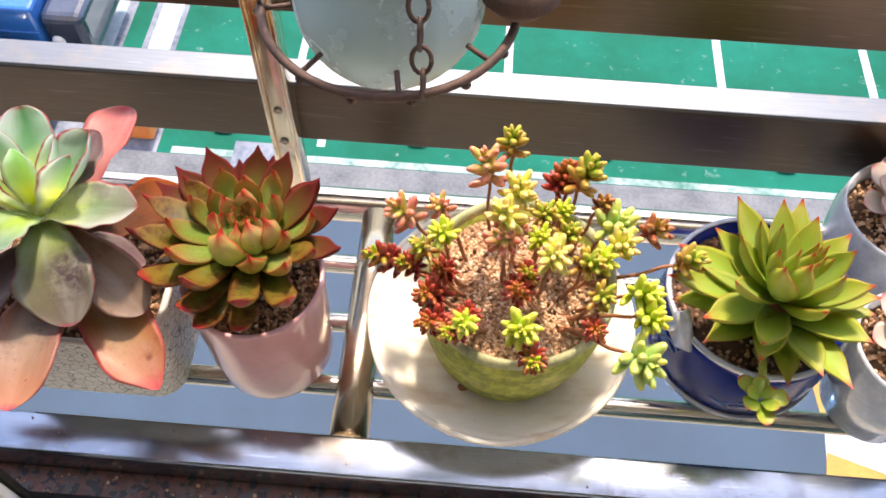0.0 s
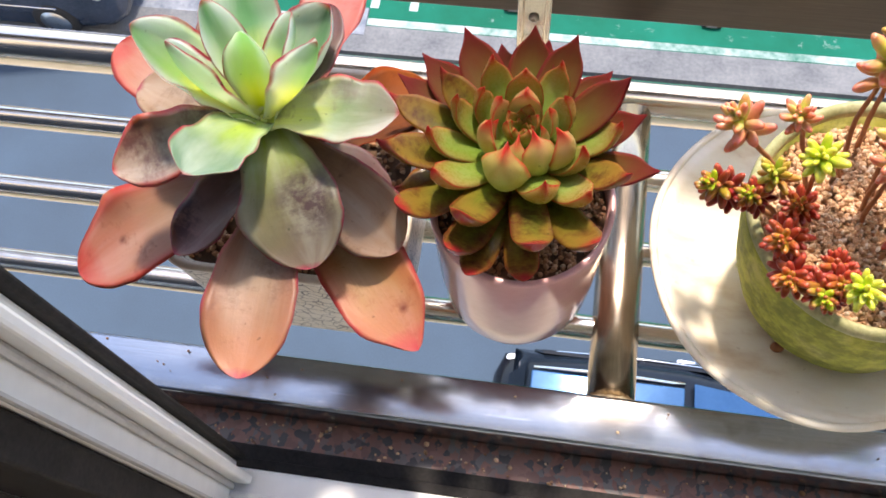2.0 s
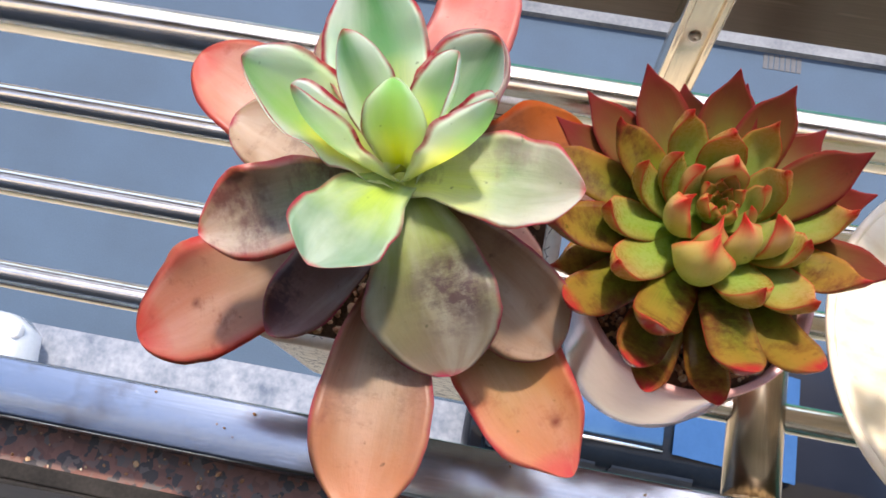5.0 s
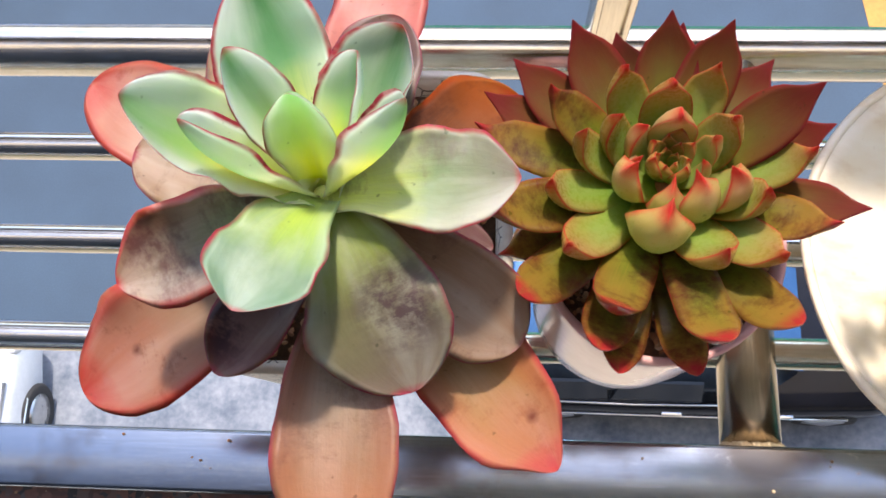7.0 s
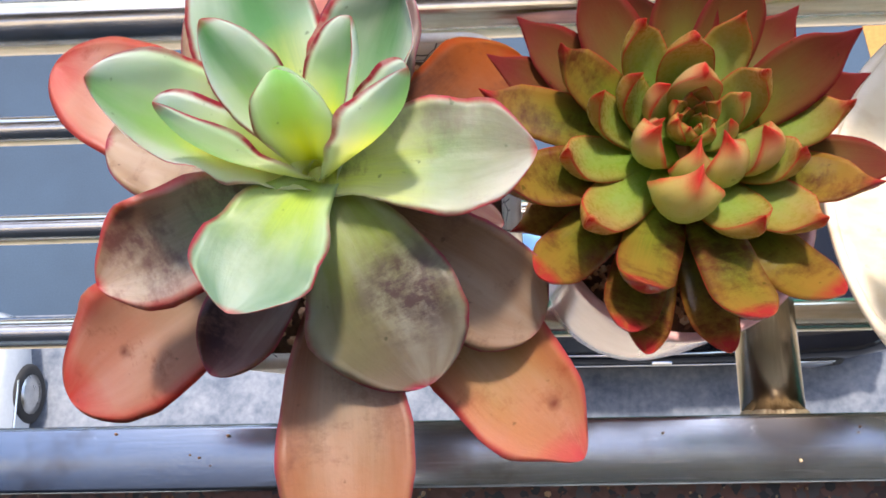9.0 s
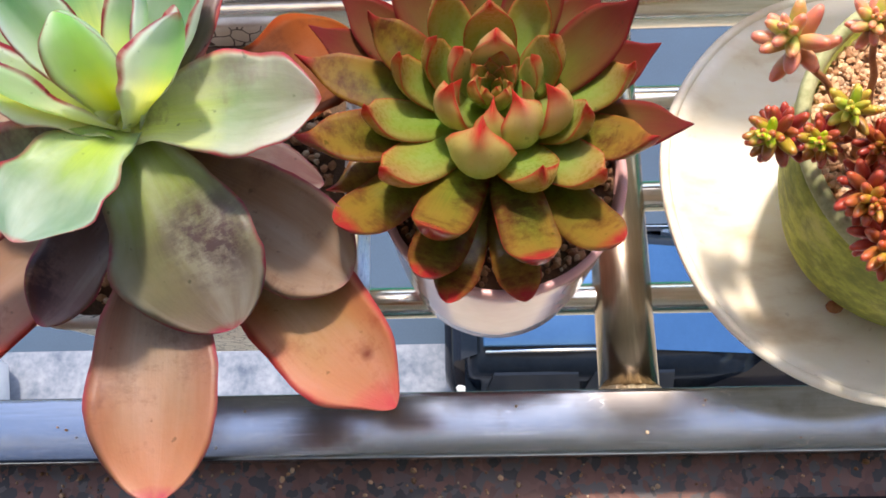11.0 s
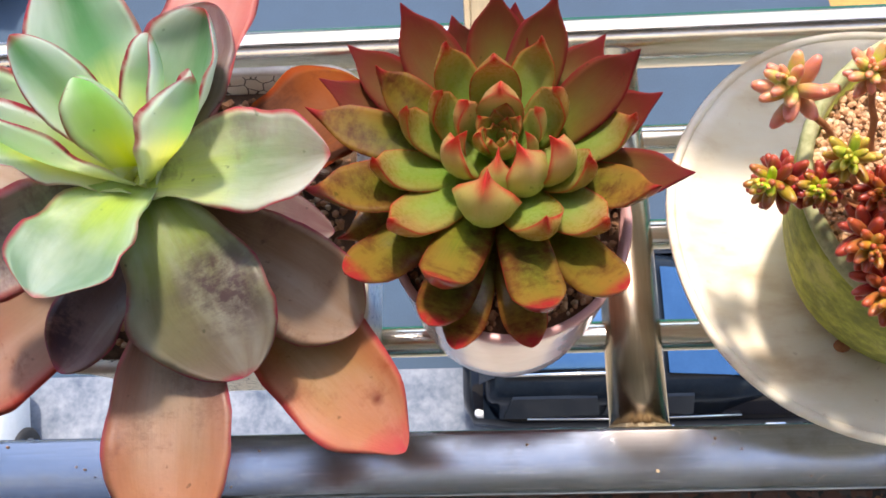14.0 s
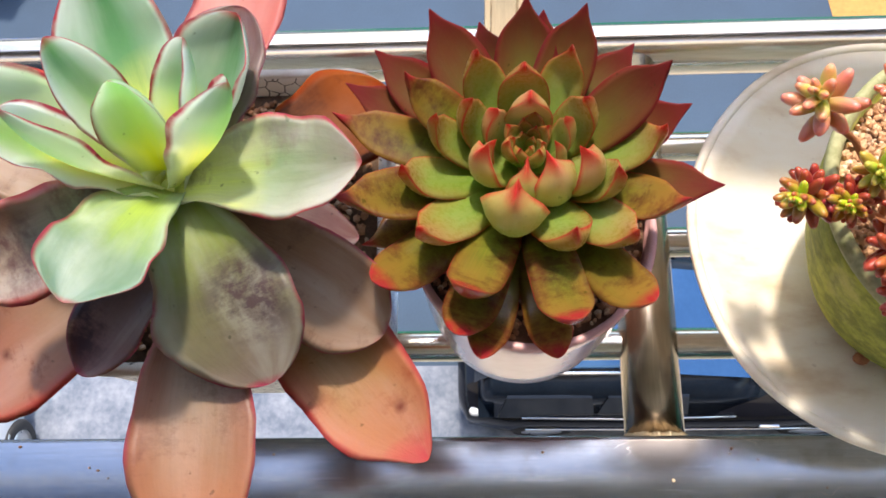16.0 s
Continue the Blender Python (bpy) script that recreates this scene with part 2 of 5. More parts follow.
    bump(N, L, P, maths(N, L, "ADD", maths(N, L, "MULTIPLY_ADD", fib, 0.22, maths(N, L, "MULTIPLY", fine, 0.3)), wide), 0.45, 0.0010)
    glow = N.new("ShaderNodeBsdfTranslucent")
    lighter = N.new("ShaderNodeGamma")
    lighter.inputs["Gamma"].default_value = lift
    L.new(col, lighter.inputs[0])
    L.new(lighter.outputs[0], glow.inputs[0])
    both_sh = N.new("ShaderNodeMixShader")
    both_sh.inputs[0].default_value = through_light
    L.new(P.outputs[0], both_sh.inputs[1])
    L.new(glow.outputs[0], both_sh.inputs[2])
    L.new(both_sh.outputs[0], N["Material Output"].inputs[0])
    return m


STEEL = steel("stainless_steel", (0.80, 0.74, 0.64), 0.18)
STEEL_TUBE = steel("stainless_tube", (0.50, 0.41, 0.30), 0.24, (60, 3, 60))
STEEL_POST = steel("stainless_post", (0.80, 0.70, 0.55), 0.17, (60, 60, 3))
STEEL_FLAT = steel("brushed_flat_steel", (0.345, 0.385, 0.435), 0.21, (2, 80, 80), (0.12, 0.08, 0.05), 0.7, (-0.0985, 0.214, 0.0))
# Slat tones put the dark front reflection and bright top glare into colour.
SLAT_FRONT_DARK = steel("slat_front_dark", (0.145, 0.115, 0.094), 0.36, (2, 60, 60), (0.10, 0.08, 0.065), 0.3)
SLAT_TOP_BRIGHT = steel("slat_top_bright", (0.165, 0.18, 0.20), 0.46, (2, 60, 60))
SCREW = plain("screw_metal", (0.25, 0.22, 0.18), (0.5, 0.47, 0.42), 300, 0.35, 1.0)
WELD = plain("weld_bead", (0.30, 0.22, 0.13), (0.62, 0.52, 0.36), 240, 0.4, 0.8, 0.6, 0.002)
WHITE_PAINT = plain("white_powder_coat", (0.72, 0.72, 0.69), (0.84, 0.84, 0.81), 9, 0.4, 0, 0.05)
GREY_PROFILE = plain("grey_track", (0.34, 0.34, 0.33), (0.5, 0.5, 0.48), 25, 0.5)
RUBBER = plain("black_rubber", (0.010, 0.010, 0.010), (0.035, 0.032, 0.03), 40, 0.85)
RUBBER.node_tree.nodes["Principled BSDF"].inputs["Specular IOR Level"].default_value = 0.15
DARK_MESH = plain("dark_insect_screen", (0.02, 0.022, 0.022), (0.05, 0.05, 0.05), 300, 0.8)
# Unseen facade and room are kept pale for bounced light.
FACADE = plain("facade_render", (0.66, 0.52, 0.36), (0.76, 0.62, 0.45), 3, 0.8, 0, 0.3, 0.003)
ROOM = plain("room_plaster", (0.76, 0.73, 0.68), (0.84, 0.81, 0.76), 2, 0.8)
ASPHALT = plain("asphalt", (0.029, 0.053, 0.086), (0.050, 0.084, 0.130), 0.9, 0.85, 0, 0.4, 0.004, 60)
CONCRETE = plain("concrete", (0.075, 0.10, 0.145), (0.27, 0.295, 0.335), 2.8, 0.85, 0, 0.4, 0.004, 14)
KERB = plain("kerb_concrete", (0.075, 0.085, 0.10), (0.19, 0.20, 0.21), 2.2, 0.85, 0, 0.4, 0.004, 20)
YELLOW = plain("worn_yellow_paint", (0.32, 0.17, 0.03), (0.46, 0.26, 0.055), 2.5, 0.7, 0, 0.2, 0.002, 20)
LINE = plain("worn_white_line", (0.22, 0.32, 0.33), (0.46, 0.52, 0.54), 5, 0.7, 0, 0.2, 0.002, 25)

CHIPPED = plain("chipped_pale_line", (0.004, 0.12, 0.085), (0.42, 0.50, 0.50), 2.2, 0.8, 0, 0.2, 0.002, 12)
PALE_PAINT = plain("pale_blue_white_paint", (0.30, 0.36, 0.42), (0.46, 0.50, 0.54), 1.5, 0.8, 0, 0.2, 0.002, 20)


def green_court():
    m, nt, N, L, P = material("green_court_paint")
    n1 = noise_out(N, L, 0.7, 6.0, 0.6)
    n2 = noise_out(N, L, 5.0, 6.0, 0.7)
    col = ramp(N, L, n1, [(0.35, (0.001, 0.090, 0.052)), (0.65, (0.002, 0.135, 0.092))])
    worn = ramp(N, L, n2, [(0.62, (0, 0, 0)), (0.72, (0.55, 0.55, 0.55))])
    L.new(mix(N, L, worn, col, (0.28, 0.36, 0.36)), P.inputs["Base Color"])
    P.inputs["Roughness"].default_value = 0.85
    P.inputs["Specular IOR Level"].default_value = 0.2
    return m


def granite():
    m, nt, N, L, P = material("red_granite")
    obj = N.new("ShaderNodeTexCoord").outputs["Object"]
    vo = N.new("ShaderNodeTexVoronoi")
    vo.inputs["Scale"].default_value = 170.0
    wob = N.new("ShaderNodeTexNoise")
    wob.inputs["Scale"].default_value, wob.inputs["Detail"].default_value = 160.0, 4.0
    L.new(obj, wob.inputs["Vector"])
    bent = N.new("ShaderNodeVectorMath")
    bent.operation = "MULTIPLY_ADD"
    L.new(wob.outputs["Color"], bent.inputs[0])
    bent.inputs[1].default_value = (0.008, 0.008, 0.008)
    L.new(obj, bent.inputs[2])
    L.new(bent.outputs[0], vo.inputs["Vector"])
    sp = N.new("ShaderNodeSeparateColor")
    L.new(vo.outputs["Color"], sp.inputs[0])
    col = ramp(N, L, sp.outputs[0], [(0.0, (0.030, 0.027, 0.030)), (0.20, (0.050, 0.044, 0.048)), (0.30, (0.15, 0.062, 0.045)), (0.72, (0.22, 0.098, 0.070)), (0.88, (0.115, 0.10, 0.095))])
    dirt = noise_out(N, L, 30.0, 6.0)
    L.new(mix(N, L, ramp(N, L, dirt, [(0.45, (0, 0, 0)), (0.85, (0.5, 0.5, 0.5))]), col, (0.09, 0.075, 0.06)), P.inputs["Base Color"])
    P.inputs["Roughness"].default_value = 0.45
    bump(N, L, P, dirt, 0.2, 0.001)
    return m


GREEN = green_court()
GRANITE = granite()


def glaze(name, c0, c1, rough=0.12, scale=14.0, coat=0.6):
    m = plain(name, c0, c1, scale, rough + 0.02, 0, 0.04, 0.0006)
    P = m.node_tree.nodes["Principled BSDF"]
    P.inputs["Coat Weight"].default_value, P.inputs["Coat Roughness"].default_value = coat, 0.05
    return m


PINK_GLAZE = glaze("pink_glaze", (0.64, 0.34, 0.33), (0.72, 0.41, 0.39), 0.12, 14.0, 0.12)
PINK_GLAZE.node_tree.nodes["Principled BSDF"].inputs["Specular IOR Level"].default_value = 0.3
BLUE_GLAZE = glaze("cobalt_glaze", (0.003, 0.010, 0.13), (0.008, 0.020, 0.25), 0.22, 14.0, 0.0)
BLUE_GLAZE.node_tree.nodes["Principled BSDF"].inputs["Specular IOR Level"].default_value = 0.25
BLUE_RELIEF = glaze("pale_blue_relief", (0.10, 0.18, 0.50), (0.28, 0.38, 0.72), 0.2, 40.0, 0.2)
BLUE_RIM = glaze("worn_edge_lit_ear", (0.40, 0.42, 0.50), (0.62, 0.63, 0.68))
GREY_GLAZE = glaze("grey_streaked_glaze", (0.40, 0.44, 0.50), (0.70, 0.72, 0.76), 0.16, 22.0)


def cream_plate():
    m, nt, N, L, P = material("cream_stoneware")
    n1 = noise_out(N, L, 16.0, 5.0, 0.6, None, (1.0, 2.6, 1.0))
    n2 = noise_out(N, L, 130.0, 4.0, 0.6)
    col = ramp(N, L, n1, [(0.34, (0.87, 0.81, 0.67)), (0.55, (0.83, 0.74, 0.57)), (0.74, (0.66, 0.51, 0.33))])
    pit = ramp(N, L, n2, [(0.66, (0, 0, 0)), (0.74, (0.45, 0.45, 0.45))])
    L.new(mix(N, L, pit, col, (0.50, 0.38, 0.24)), P.inputs["Base Color"])
    P.inputs["Roughness"].default_value = 0.5
    bump(N, L, P, n2, 0.2, 0.0008)
    return m


def mossy_pot():
    m, nt, N, L, P = material("mossy_clay")
    n1 = noise_out(N, L, 22.0, 6.0, 0.65)
    n2 = noise_out(N, L, 70.0, 7.0, 0.7, None, (1, 1, 1.5))
    col = ramp(N, L, n1, [(0.3, (0.20, 0.24, 0.02)), (0.5, (0.46, 0.47, 0.06)), (0.72, (0.62, 0.56, 0.20))])
    dark = ramp(N, L, n2, [(0.42, (0.6, 0.6, 0.6)), (0.60, (0, 0, 0))])
    L.new(mix(N, L, dark, col, (0.09, 0.115, 0.02)), P.inputs["Base Color"])
    P.inputs["Roughness"].default_value = 0.75
    bump(N, L, P, n2, 0.6, 0.0015)
    return m


def crackle():
    m, nt, N, L, P = material("crackle_glaze")
    obj = N.new("ShaderNodeTexCoord").outputs["Object"]
    vo = N.new("ShaderNodeTexVoronoi")
    vo.feature = "DISTANCE_TO_EDGE"
    vo.inputs["Scale"].default_value = 105.0
    wob = N.new("ShaderNodeVectorMath")
    wob.operation = "ADD"
    nz = N.new("ShaderNodeTexNoise")
    nz.inputs["Scale"].default_value = 80.0
    sc = N.new("ShaderNodeVectorMath")
    sc.operation = "SCALE"
    sc.inputs["Scale"].default_value = 0.006
    L.new(obj, nz.inputs["Vector"])
    L.new(nz.outputs["Color"], sc.inputs[0])
    L.new(obj, wob.inputs[0])
    L.new(sc.outputs[0], wob.inputs[1])
    L.new(wob.outputs[0], vo.inputs["Vector"])
    gap = ramp(N, L, vo.outputs["Distance"], [(0.018, (0.10, 0.08, 0.06)), (0.05, (0.82, 0.78, 0.68))])
    tone = ramp(N, L, noise_out(N, L, 30.0, 4.0), [(0.3, (0.80, 0.76, 0.68)), (0.7, (1, 1, 1))])
    L.new(mix(N, L, 1.0, gap, tone, "MULTIPLY"), P.inputs["Base Color"])
    P.inputs["Roughness"].default_value = 0.35
    bump(N, L, P, vo.outputs["Distance"], 0.3, 0.001)
    return m


CREAM, MOSS, CRACKLE = cream_plate(), mossy_pot(), crackle()
# Lip tone is paler, with the rim highlight put into its colour.
MOSS_RIM_LIT = plain("mossy_lip_lit", (0.20, 0.22, 0.07), (0.50, 0.47, 0.26), 45, 0.7, 0, 0.5, 0.001)
CREAM_RIM = plain("cream_glazed_rim", (0.62, 0.55, 0.44), (0.80, 0.75, 0.64), 30, 0.35)


def pebble_mat(name, stops):
    m, nt, N, L, P = material(name)
    geo = N.new("ShaderNodeNewGeometry")
    col = ramp(N, L, geo.outputs["Random Per Island"], stops)
    n = noise_out(N, L, 700.0, 3.0)
    L.new(mix(N, L, 0.5, col, ramp(N, L, n, [(0.3, (0.75, 0.75, 0.75)), (0.7, (1, 1, 1))]), "MULTIPLY"), P.inputs["Base Color"])
    P.inputs["Roughness"].default_value = 0.85
    bump(N, L, P, n, 0.4, 0.0006)
    return m


GRIT = pebble_mat("tan_grit", [(0.0, (0.40, 0.20, 0.09)), (0.3, (0.68, 0.40, 0.21)), (0.55, (0.82, 0.55, 0.32)), (0.8, (0.56, 0.34, 0.19)), (0.93, (0.86, 0.70, 0.50))])
RED_GRIT = pebble_mat("red_brown_grit", [(0.0, (0.20, 0.09, 0.045)), (0.4, (0.42, 0.21, 0.10)), (0.8, (0.54, 0.32, 0.17)), (0.95, (0.60, 0.46, 0.30))])
SOIL = plain("dark_soil", (0.06, 0.035, 0.02), (0.18, 0.10, 0.055), 60, 0.95, 0, 0.7, 0.003)
STEM = plain("brown_stem", (0.26, 0.085, 0.035), (0.46, 0.20, 0.08), 120, 0.55)
PALE_STEM = plain("pale_green_stem", (0.34, 0.40, 0.08), (0.52, 0.56, 0.14), 90, 0.5)

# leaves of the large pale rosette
# Heart and inner leaf bases are brightened to hold their glow in colour.
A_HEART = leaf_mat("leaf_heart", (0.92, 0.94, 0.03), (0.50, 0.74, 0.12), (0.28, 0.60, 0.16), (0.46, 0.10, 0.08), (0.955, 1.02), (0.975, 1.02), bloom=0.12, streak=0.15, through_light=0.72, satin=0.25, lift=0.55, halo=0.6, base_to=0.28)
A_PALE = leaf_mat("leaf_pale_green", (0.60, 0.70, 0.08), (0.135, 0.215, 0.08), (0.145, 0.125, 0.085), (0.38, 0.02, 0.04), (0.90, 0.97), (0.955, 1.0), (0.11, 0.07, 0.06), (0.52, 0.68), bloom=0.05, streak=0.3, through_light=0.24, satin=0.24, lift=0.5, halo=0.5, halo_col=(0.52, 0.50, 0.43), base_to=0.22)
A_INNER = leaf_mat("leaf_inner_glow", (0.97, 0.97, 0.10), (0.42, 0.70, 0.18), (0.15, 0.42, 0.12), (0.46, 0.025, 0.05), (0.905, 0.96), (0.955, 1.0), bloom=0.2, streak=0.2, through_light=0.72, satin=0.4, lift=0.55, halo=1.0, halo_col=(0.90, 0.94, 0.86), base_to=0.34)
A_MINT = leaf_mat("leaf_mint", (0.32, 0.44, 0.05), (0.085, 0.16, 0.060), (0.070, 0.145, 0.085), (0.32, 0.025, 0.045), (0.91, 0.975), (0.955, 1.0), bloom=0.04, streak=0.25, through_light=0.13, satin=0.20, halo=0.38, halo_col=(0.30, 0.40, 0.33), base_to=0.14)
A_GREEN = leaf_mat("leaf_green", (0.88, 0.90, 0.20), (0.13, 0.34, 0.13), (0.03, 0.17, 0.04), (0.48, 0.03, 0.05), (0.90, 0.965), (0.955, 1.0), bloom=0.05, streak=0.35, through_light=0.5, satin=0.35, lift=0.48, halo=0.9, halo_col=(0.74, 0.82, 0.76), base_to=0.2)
A_PURPLE = leaf_mat("leaf_purple_grey", (0.12, 0.21, 0.075), (0.085, 0.070, 0.040), (0.24, 0.20, 0.13), (0.40, 0.02, 0.03), (0.82, 0.98), (0.97, 1.02), (0.045, 0.022, 0.022), (0.48, 0.62), 0.03, streak=0.4, satin=0.2, through_light=0.10, blush=0.2, base_to=0.2, gloss=0.5)
A_OLIVE = leaf_mat("leaf_olive_smudged", (0.26, 0.36, 0.04), (0.14, 0.145, 0.055), (0.17, 0.125, 0.09), (0.26, 0.015, 0.045), (0.93, 0.985), (0.97, 1.02), (0.060, 0.024, 0.036), (0.42, 0.54), 0.03, streak=0.3, satin=0.30, through_light=0.22, base_to=0.2, scar=(-0.303, 0.256, 0.19, 0.024))
A_MAUVE = leaf_mat("leaf_mauve", (0.13, 0.055, 0.022), (0.22, 0.12, 0.062), (0.27, 0.155, 0.095), (0.28, 0.02, 0.05), (0.94, 0.99), (0.97, 1.02), (0.11, 0.05, 0.032), (0.52, 0.66), bloom=0.03, streak=0.3, satin=0.18, through_light=0.28)
# The salmon end is lightened for sun glowing through it.
A_PINK = leaf_mat("leaf_salmon", (0.10, 0.045, 0.025), (0.185, 0.095, 0.034), (0.45, 0.205, 0.09), (0.40, 0.05, 0.08), (0.93, 1.03), (0.96, 1.04), (0.10, 0.045, 0.018), (0.52, 0.68), 0.03, streak=0.2, satin=0.14, through_light=0.3, blush=0.2)
A_ROSE = leaf_mat("leaf_rose", (0.20, 0.07, 0.05), (0.40, 0.13, 0.10), (0.48, 0.14, 0.12), (0.48, 0.05, 0.07), (0.92, 1.03), (0.94, 1.04), (0.22, 0.07, 0.05), (0.55, 0.70), 0.03, streak=0.2, satin=0.14, through_light=0.25, blush=0.2)
A_ORANGE = leaf_mat("leaf_orange", (0.13, 0.055, 0.010), (0.34, 0.18, 0.052), (0.42, 0.20, 0.088), (0.48, 0.04, 0.06), (0.87, 1.03), (0.90, 1.04), (0.19, 0.06, 0.010), (0.54, 0.70), bloom=0.03, streak=0.16, satin=0.15, through_light=0.24, blush=0.38, spot=(-0.2448, 0.2160, 0.14, 0.0026))
A_BLUSH = leaf_mat("leaf_red_blushed", (0.22, 0.135, 0.07), (0.30, 0.175, 0.105), (0.34, 0.145, 0.09), (0.38, 0.018, 0.018), (0.72, 1.04), (0.88, 1.04), (0.19, 0.09, 0.055), (0.56, 0.64), 0.03, streak=0.2, satin=0.20, through_light=0.22, blush=0.26, spot=(-0.4395, 0.2440, 0.13, 0.0040))
A_DARK = leaf_mat("leaf_dark_purple", (0.12, 0.07, 0.045), (0.115, 0.06, 0.050), (0.13, 0.055, 0.058), (0.22, 0.02, 0.05), (0.93, 0.99), (0.97, 1.02), (0.022, 0.008, 0.014), (0.44, 0.54), 0.03, satin=0.18, through_light=0.12, scar=(-0.393, 0.252, 0.16, 0.022))
A_BROWN = leaf_mat("leaf_amber_brown", (0.065, 0.025, 0.012), (0.085, 0.032, 0.014), (0.25, 0.062, 0.006), (0.28, 0.035, 0.008), (0.88, 1.0), (0.94, 1.02), (0.06, 0.022, 0.012), (0.50, 0.68), bloom=0.02, streak=0.4, satin=0.0, through_light=0.14, blush=0.1, lift=0.85, gloss=0.05, rough=0.5)
# leaves of the red-tipped rosette
B_INNER = leaf_mat("leaf_lime_red_tip", (0.213, 0.389, 0.0336), (0.37, 0.454, 0.0952), (0.582, 0.335, 0.146), (0.60, 0.035, 0.030), (0.90, 1.14), (0.82, 0.94), bloom=0.03, streak=0.2, rough=0.30, through_light=0.36, satin=0.08, lift=0.6, blush=0.22)
B_MID = leaf_mat("leaf_green_red_edge", (0.171, 0.345, 0.0264), (0.232, 0.316, 0.048), (0.378, 0.23, 0.054), (0.48, 0.028, 0.026), (0.92, 1.16), (0.86, 0.96), bloom=0.02, streak=0.2, rough=0.28, through_light=0.38, satin=0.05, lift=0.68, blush=0.28)
B_OUTER = leaf_mat("leaf_brown_red", (0.169, 0.269, 0.0207), (0.124, 0.123, 0.0138), (0.27, 0.17, 0.026), (0.34, 0.026, 0.024), (0.96, 1.2), (0.86, 0.94), (0.050, 0.020, 0.009), (0.46, 0.60), bloom=0.0, streak=0.3, rough=0.20, through_light=0.24, satin=0.0, lift=0.8, gloss=0.42, blush=0.26)
B_BACK = leaf_mat("leaf_maroon", (0.171, 0.23, 0.0252), (0.116, 0.0837, 0.0196), (0.124, 0.027, 0.0154), (0.139, 0.00945, 0.014), (0.82, 1.06), (0.90, 1.0), bloom=0.0, streak=0.2, rough=0.32, through_light=0.20, satin=0.0, lift=0.85, gloss=0.09, blush=0.62)
# the green rosette with red keels, and small plants
D_LEAF = leaf_mat("leaf_apple_green", (0.27, 0.42, 0.03), (0.32, 0.45, 0.035), (0.41, 0.44, 0.05), (0.52, 0.04, 0.03), (0.975, 1.08), (0.88, 0.965), bloom=0.02, streak=0.3, through_light=0.3, satin=0.08, lift=0.75, blush=0.14)
E_LEAF = leaf_mat("leaf_white_pink", (0.50, 0.60, 0.26), (0.66, 0.62, 0.50), (0.68, 0.44, 0.38), (0.66, 0.14, 0.15), (0.85, 1.02), (0.9, 1.0), bloom=0.35)


def bead_mat(name, top, low, tip, turn=0.45, tip_from=0.72):
    """Jelly-bean leaves: the bud's top colour turns to the low colour down the shoot, and each bean ends in the tip colour."""
    m, nt, N, L, P = material(name)
    uv = N.new("ShaderNodeUVMap").outputs[0]
    sep = N.new("ShaderNodeSeparateXYZ")
    L.new(uv, sep.inputs[0])
    rnd = N.new("ShaderNodeNewGeometry").outputs["Random Per Island"]
    q = maths(N, L, "ADD", sep.outputs[0], maths(N, L, "MULTIPLY_ADD", rnd, 0.36, -0.18))
    col = ramp(N, L, q, [(turn - 0.2, top), (turn + 0.25, low)])
    v = maths(N, L, "ADD", sep.outputs[1], maths(N, L, "MULTIPLY_ADD", rnd, 0.3, -0.15))
    col = mix(N, L, ramp(N, L, v, [(tip_from - 0.2, (0, 0, 0)), (tip_from + 0.26, (0.9, 0.9, 0.9))]), col, tip)
    n = noise_out(N, L, 300.0, 3.0)
    L.new(mix(N, L, 0.3, col, ramp(N, L, n, [(0.3, (0.6, 0.6, 0.6)), (0.7, (1, 1, 1))]), "MULTIPLY"), P.inputs["Base Color"])
    P.inputs["Roughness"].default_value = 0.3
    P.inputs["Subsurface Weight"].default_value = 0.6
    P.inputs["Subsurface Radius"].default_value = (1.0, 0.75, 0.25)
    P.inputs["Subsurface Scale"].default_value = 0.005
    return m


S_LIME = bead_mat("bead_lime", (0.52, 0.66, 0.025), (0.50, 0.58, 0.06), (0.68, 0.64, 0.10), 0.5)
S_CREAM = bead_mat("bead_cream_yellow", (0.74, 0.74, 0.14), (0.62, 0.58, 0.10), (0.78, 0.56, 0.22), 0.5)
S_GREEN = bead_mat("bead_green", (0.40, 0.56, 0.14), (0.46, 0.58, 0.16), (0.62, 0.62, 0.14), 0.5, 0.8)
S_PINK = bead_mat("bead_pink_green", (0.58, 0.60, 0.12), (0.62, 0.33, 0.17), (0.70, 0.22, 0.17), 0.5, 0.66)
S_RED = bead_mat("bead_red", (0.44, 0.28, 0.03), (0.34, 0.040, 0.030), (0.40, 0.065, 0.035), 0.32, 0.75)
S_LIMERED = bead_mat("bead_lime_over_red", (0.44, 0.60, 0.025), (0.31, 0.030, 0.030), (0.36, 0.07, 0.035), 0.30, 0.95)
S_OLIVE = bead_mat("bead_olive_red", (0.34, 0.44, 0.04), (0.42, 0.22, 0.05), (0.48, 0.36, 0.06), 0.5, 0.8)
S_BROWN = bead_mat("bead_red_brown", (0.38, 0.26, 0.05), (0.34, 0.09, 0.05), (0.38, 0.14, 0.05), 0.45, 0.75)

# ---------------------------------------------------------------- street below
GZ = -9.0


def slab(name, x0, x1, y0, y1, z0, z1, mat, label, category):
    bm = bmesh.new()
    box(bm, x0, x1, y0, y1, z0, z1)
    return solid(name, bm, mat, label, category)


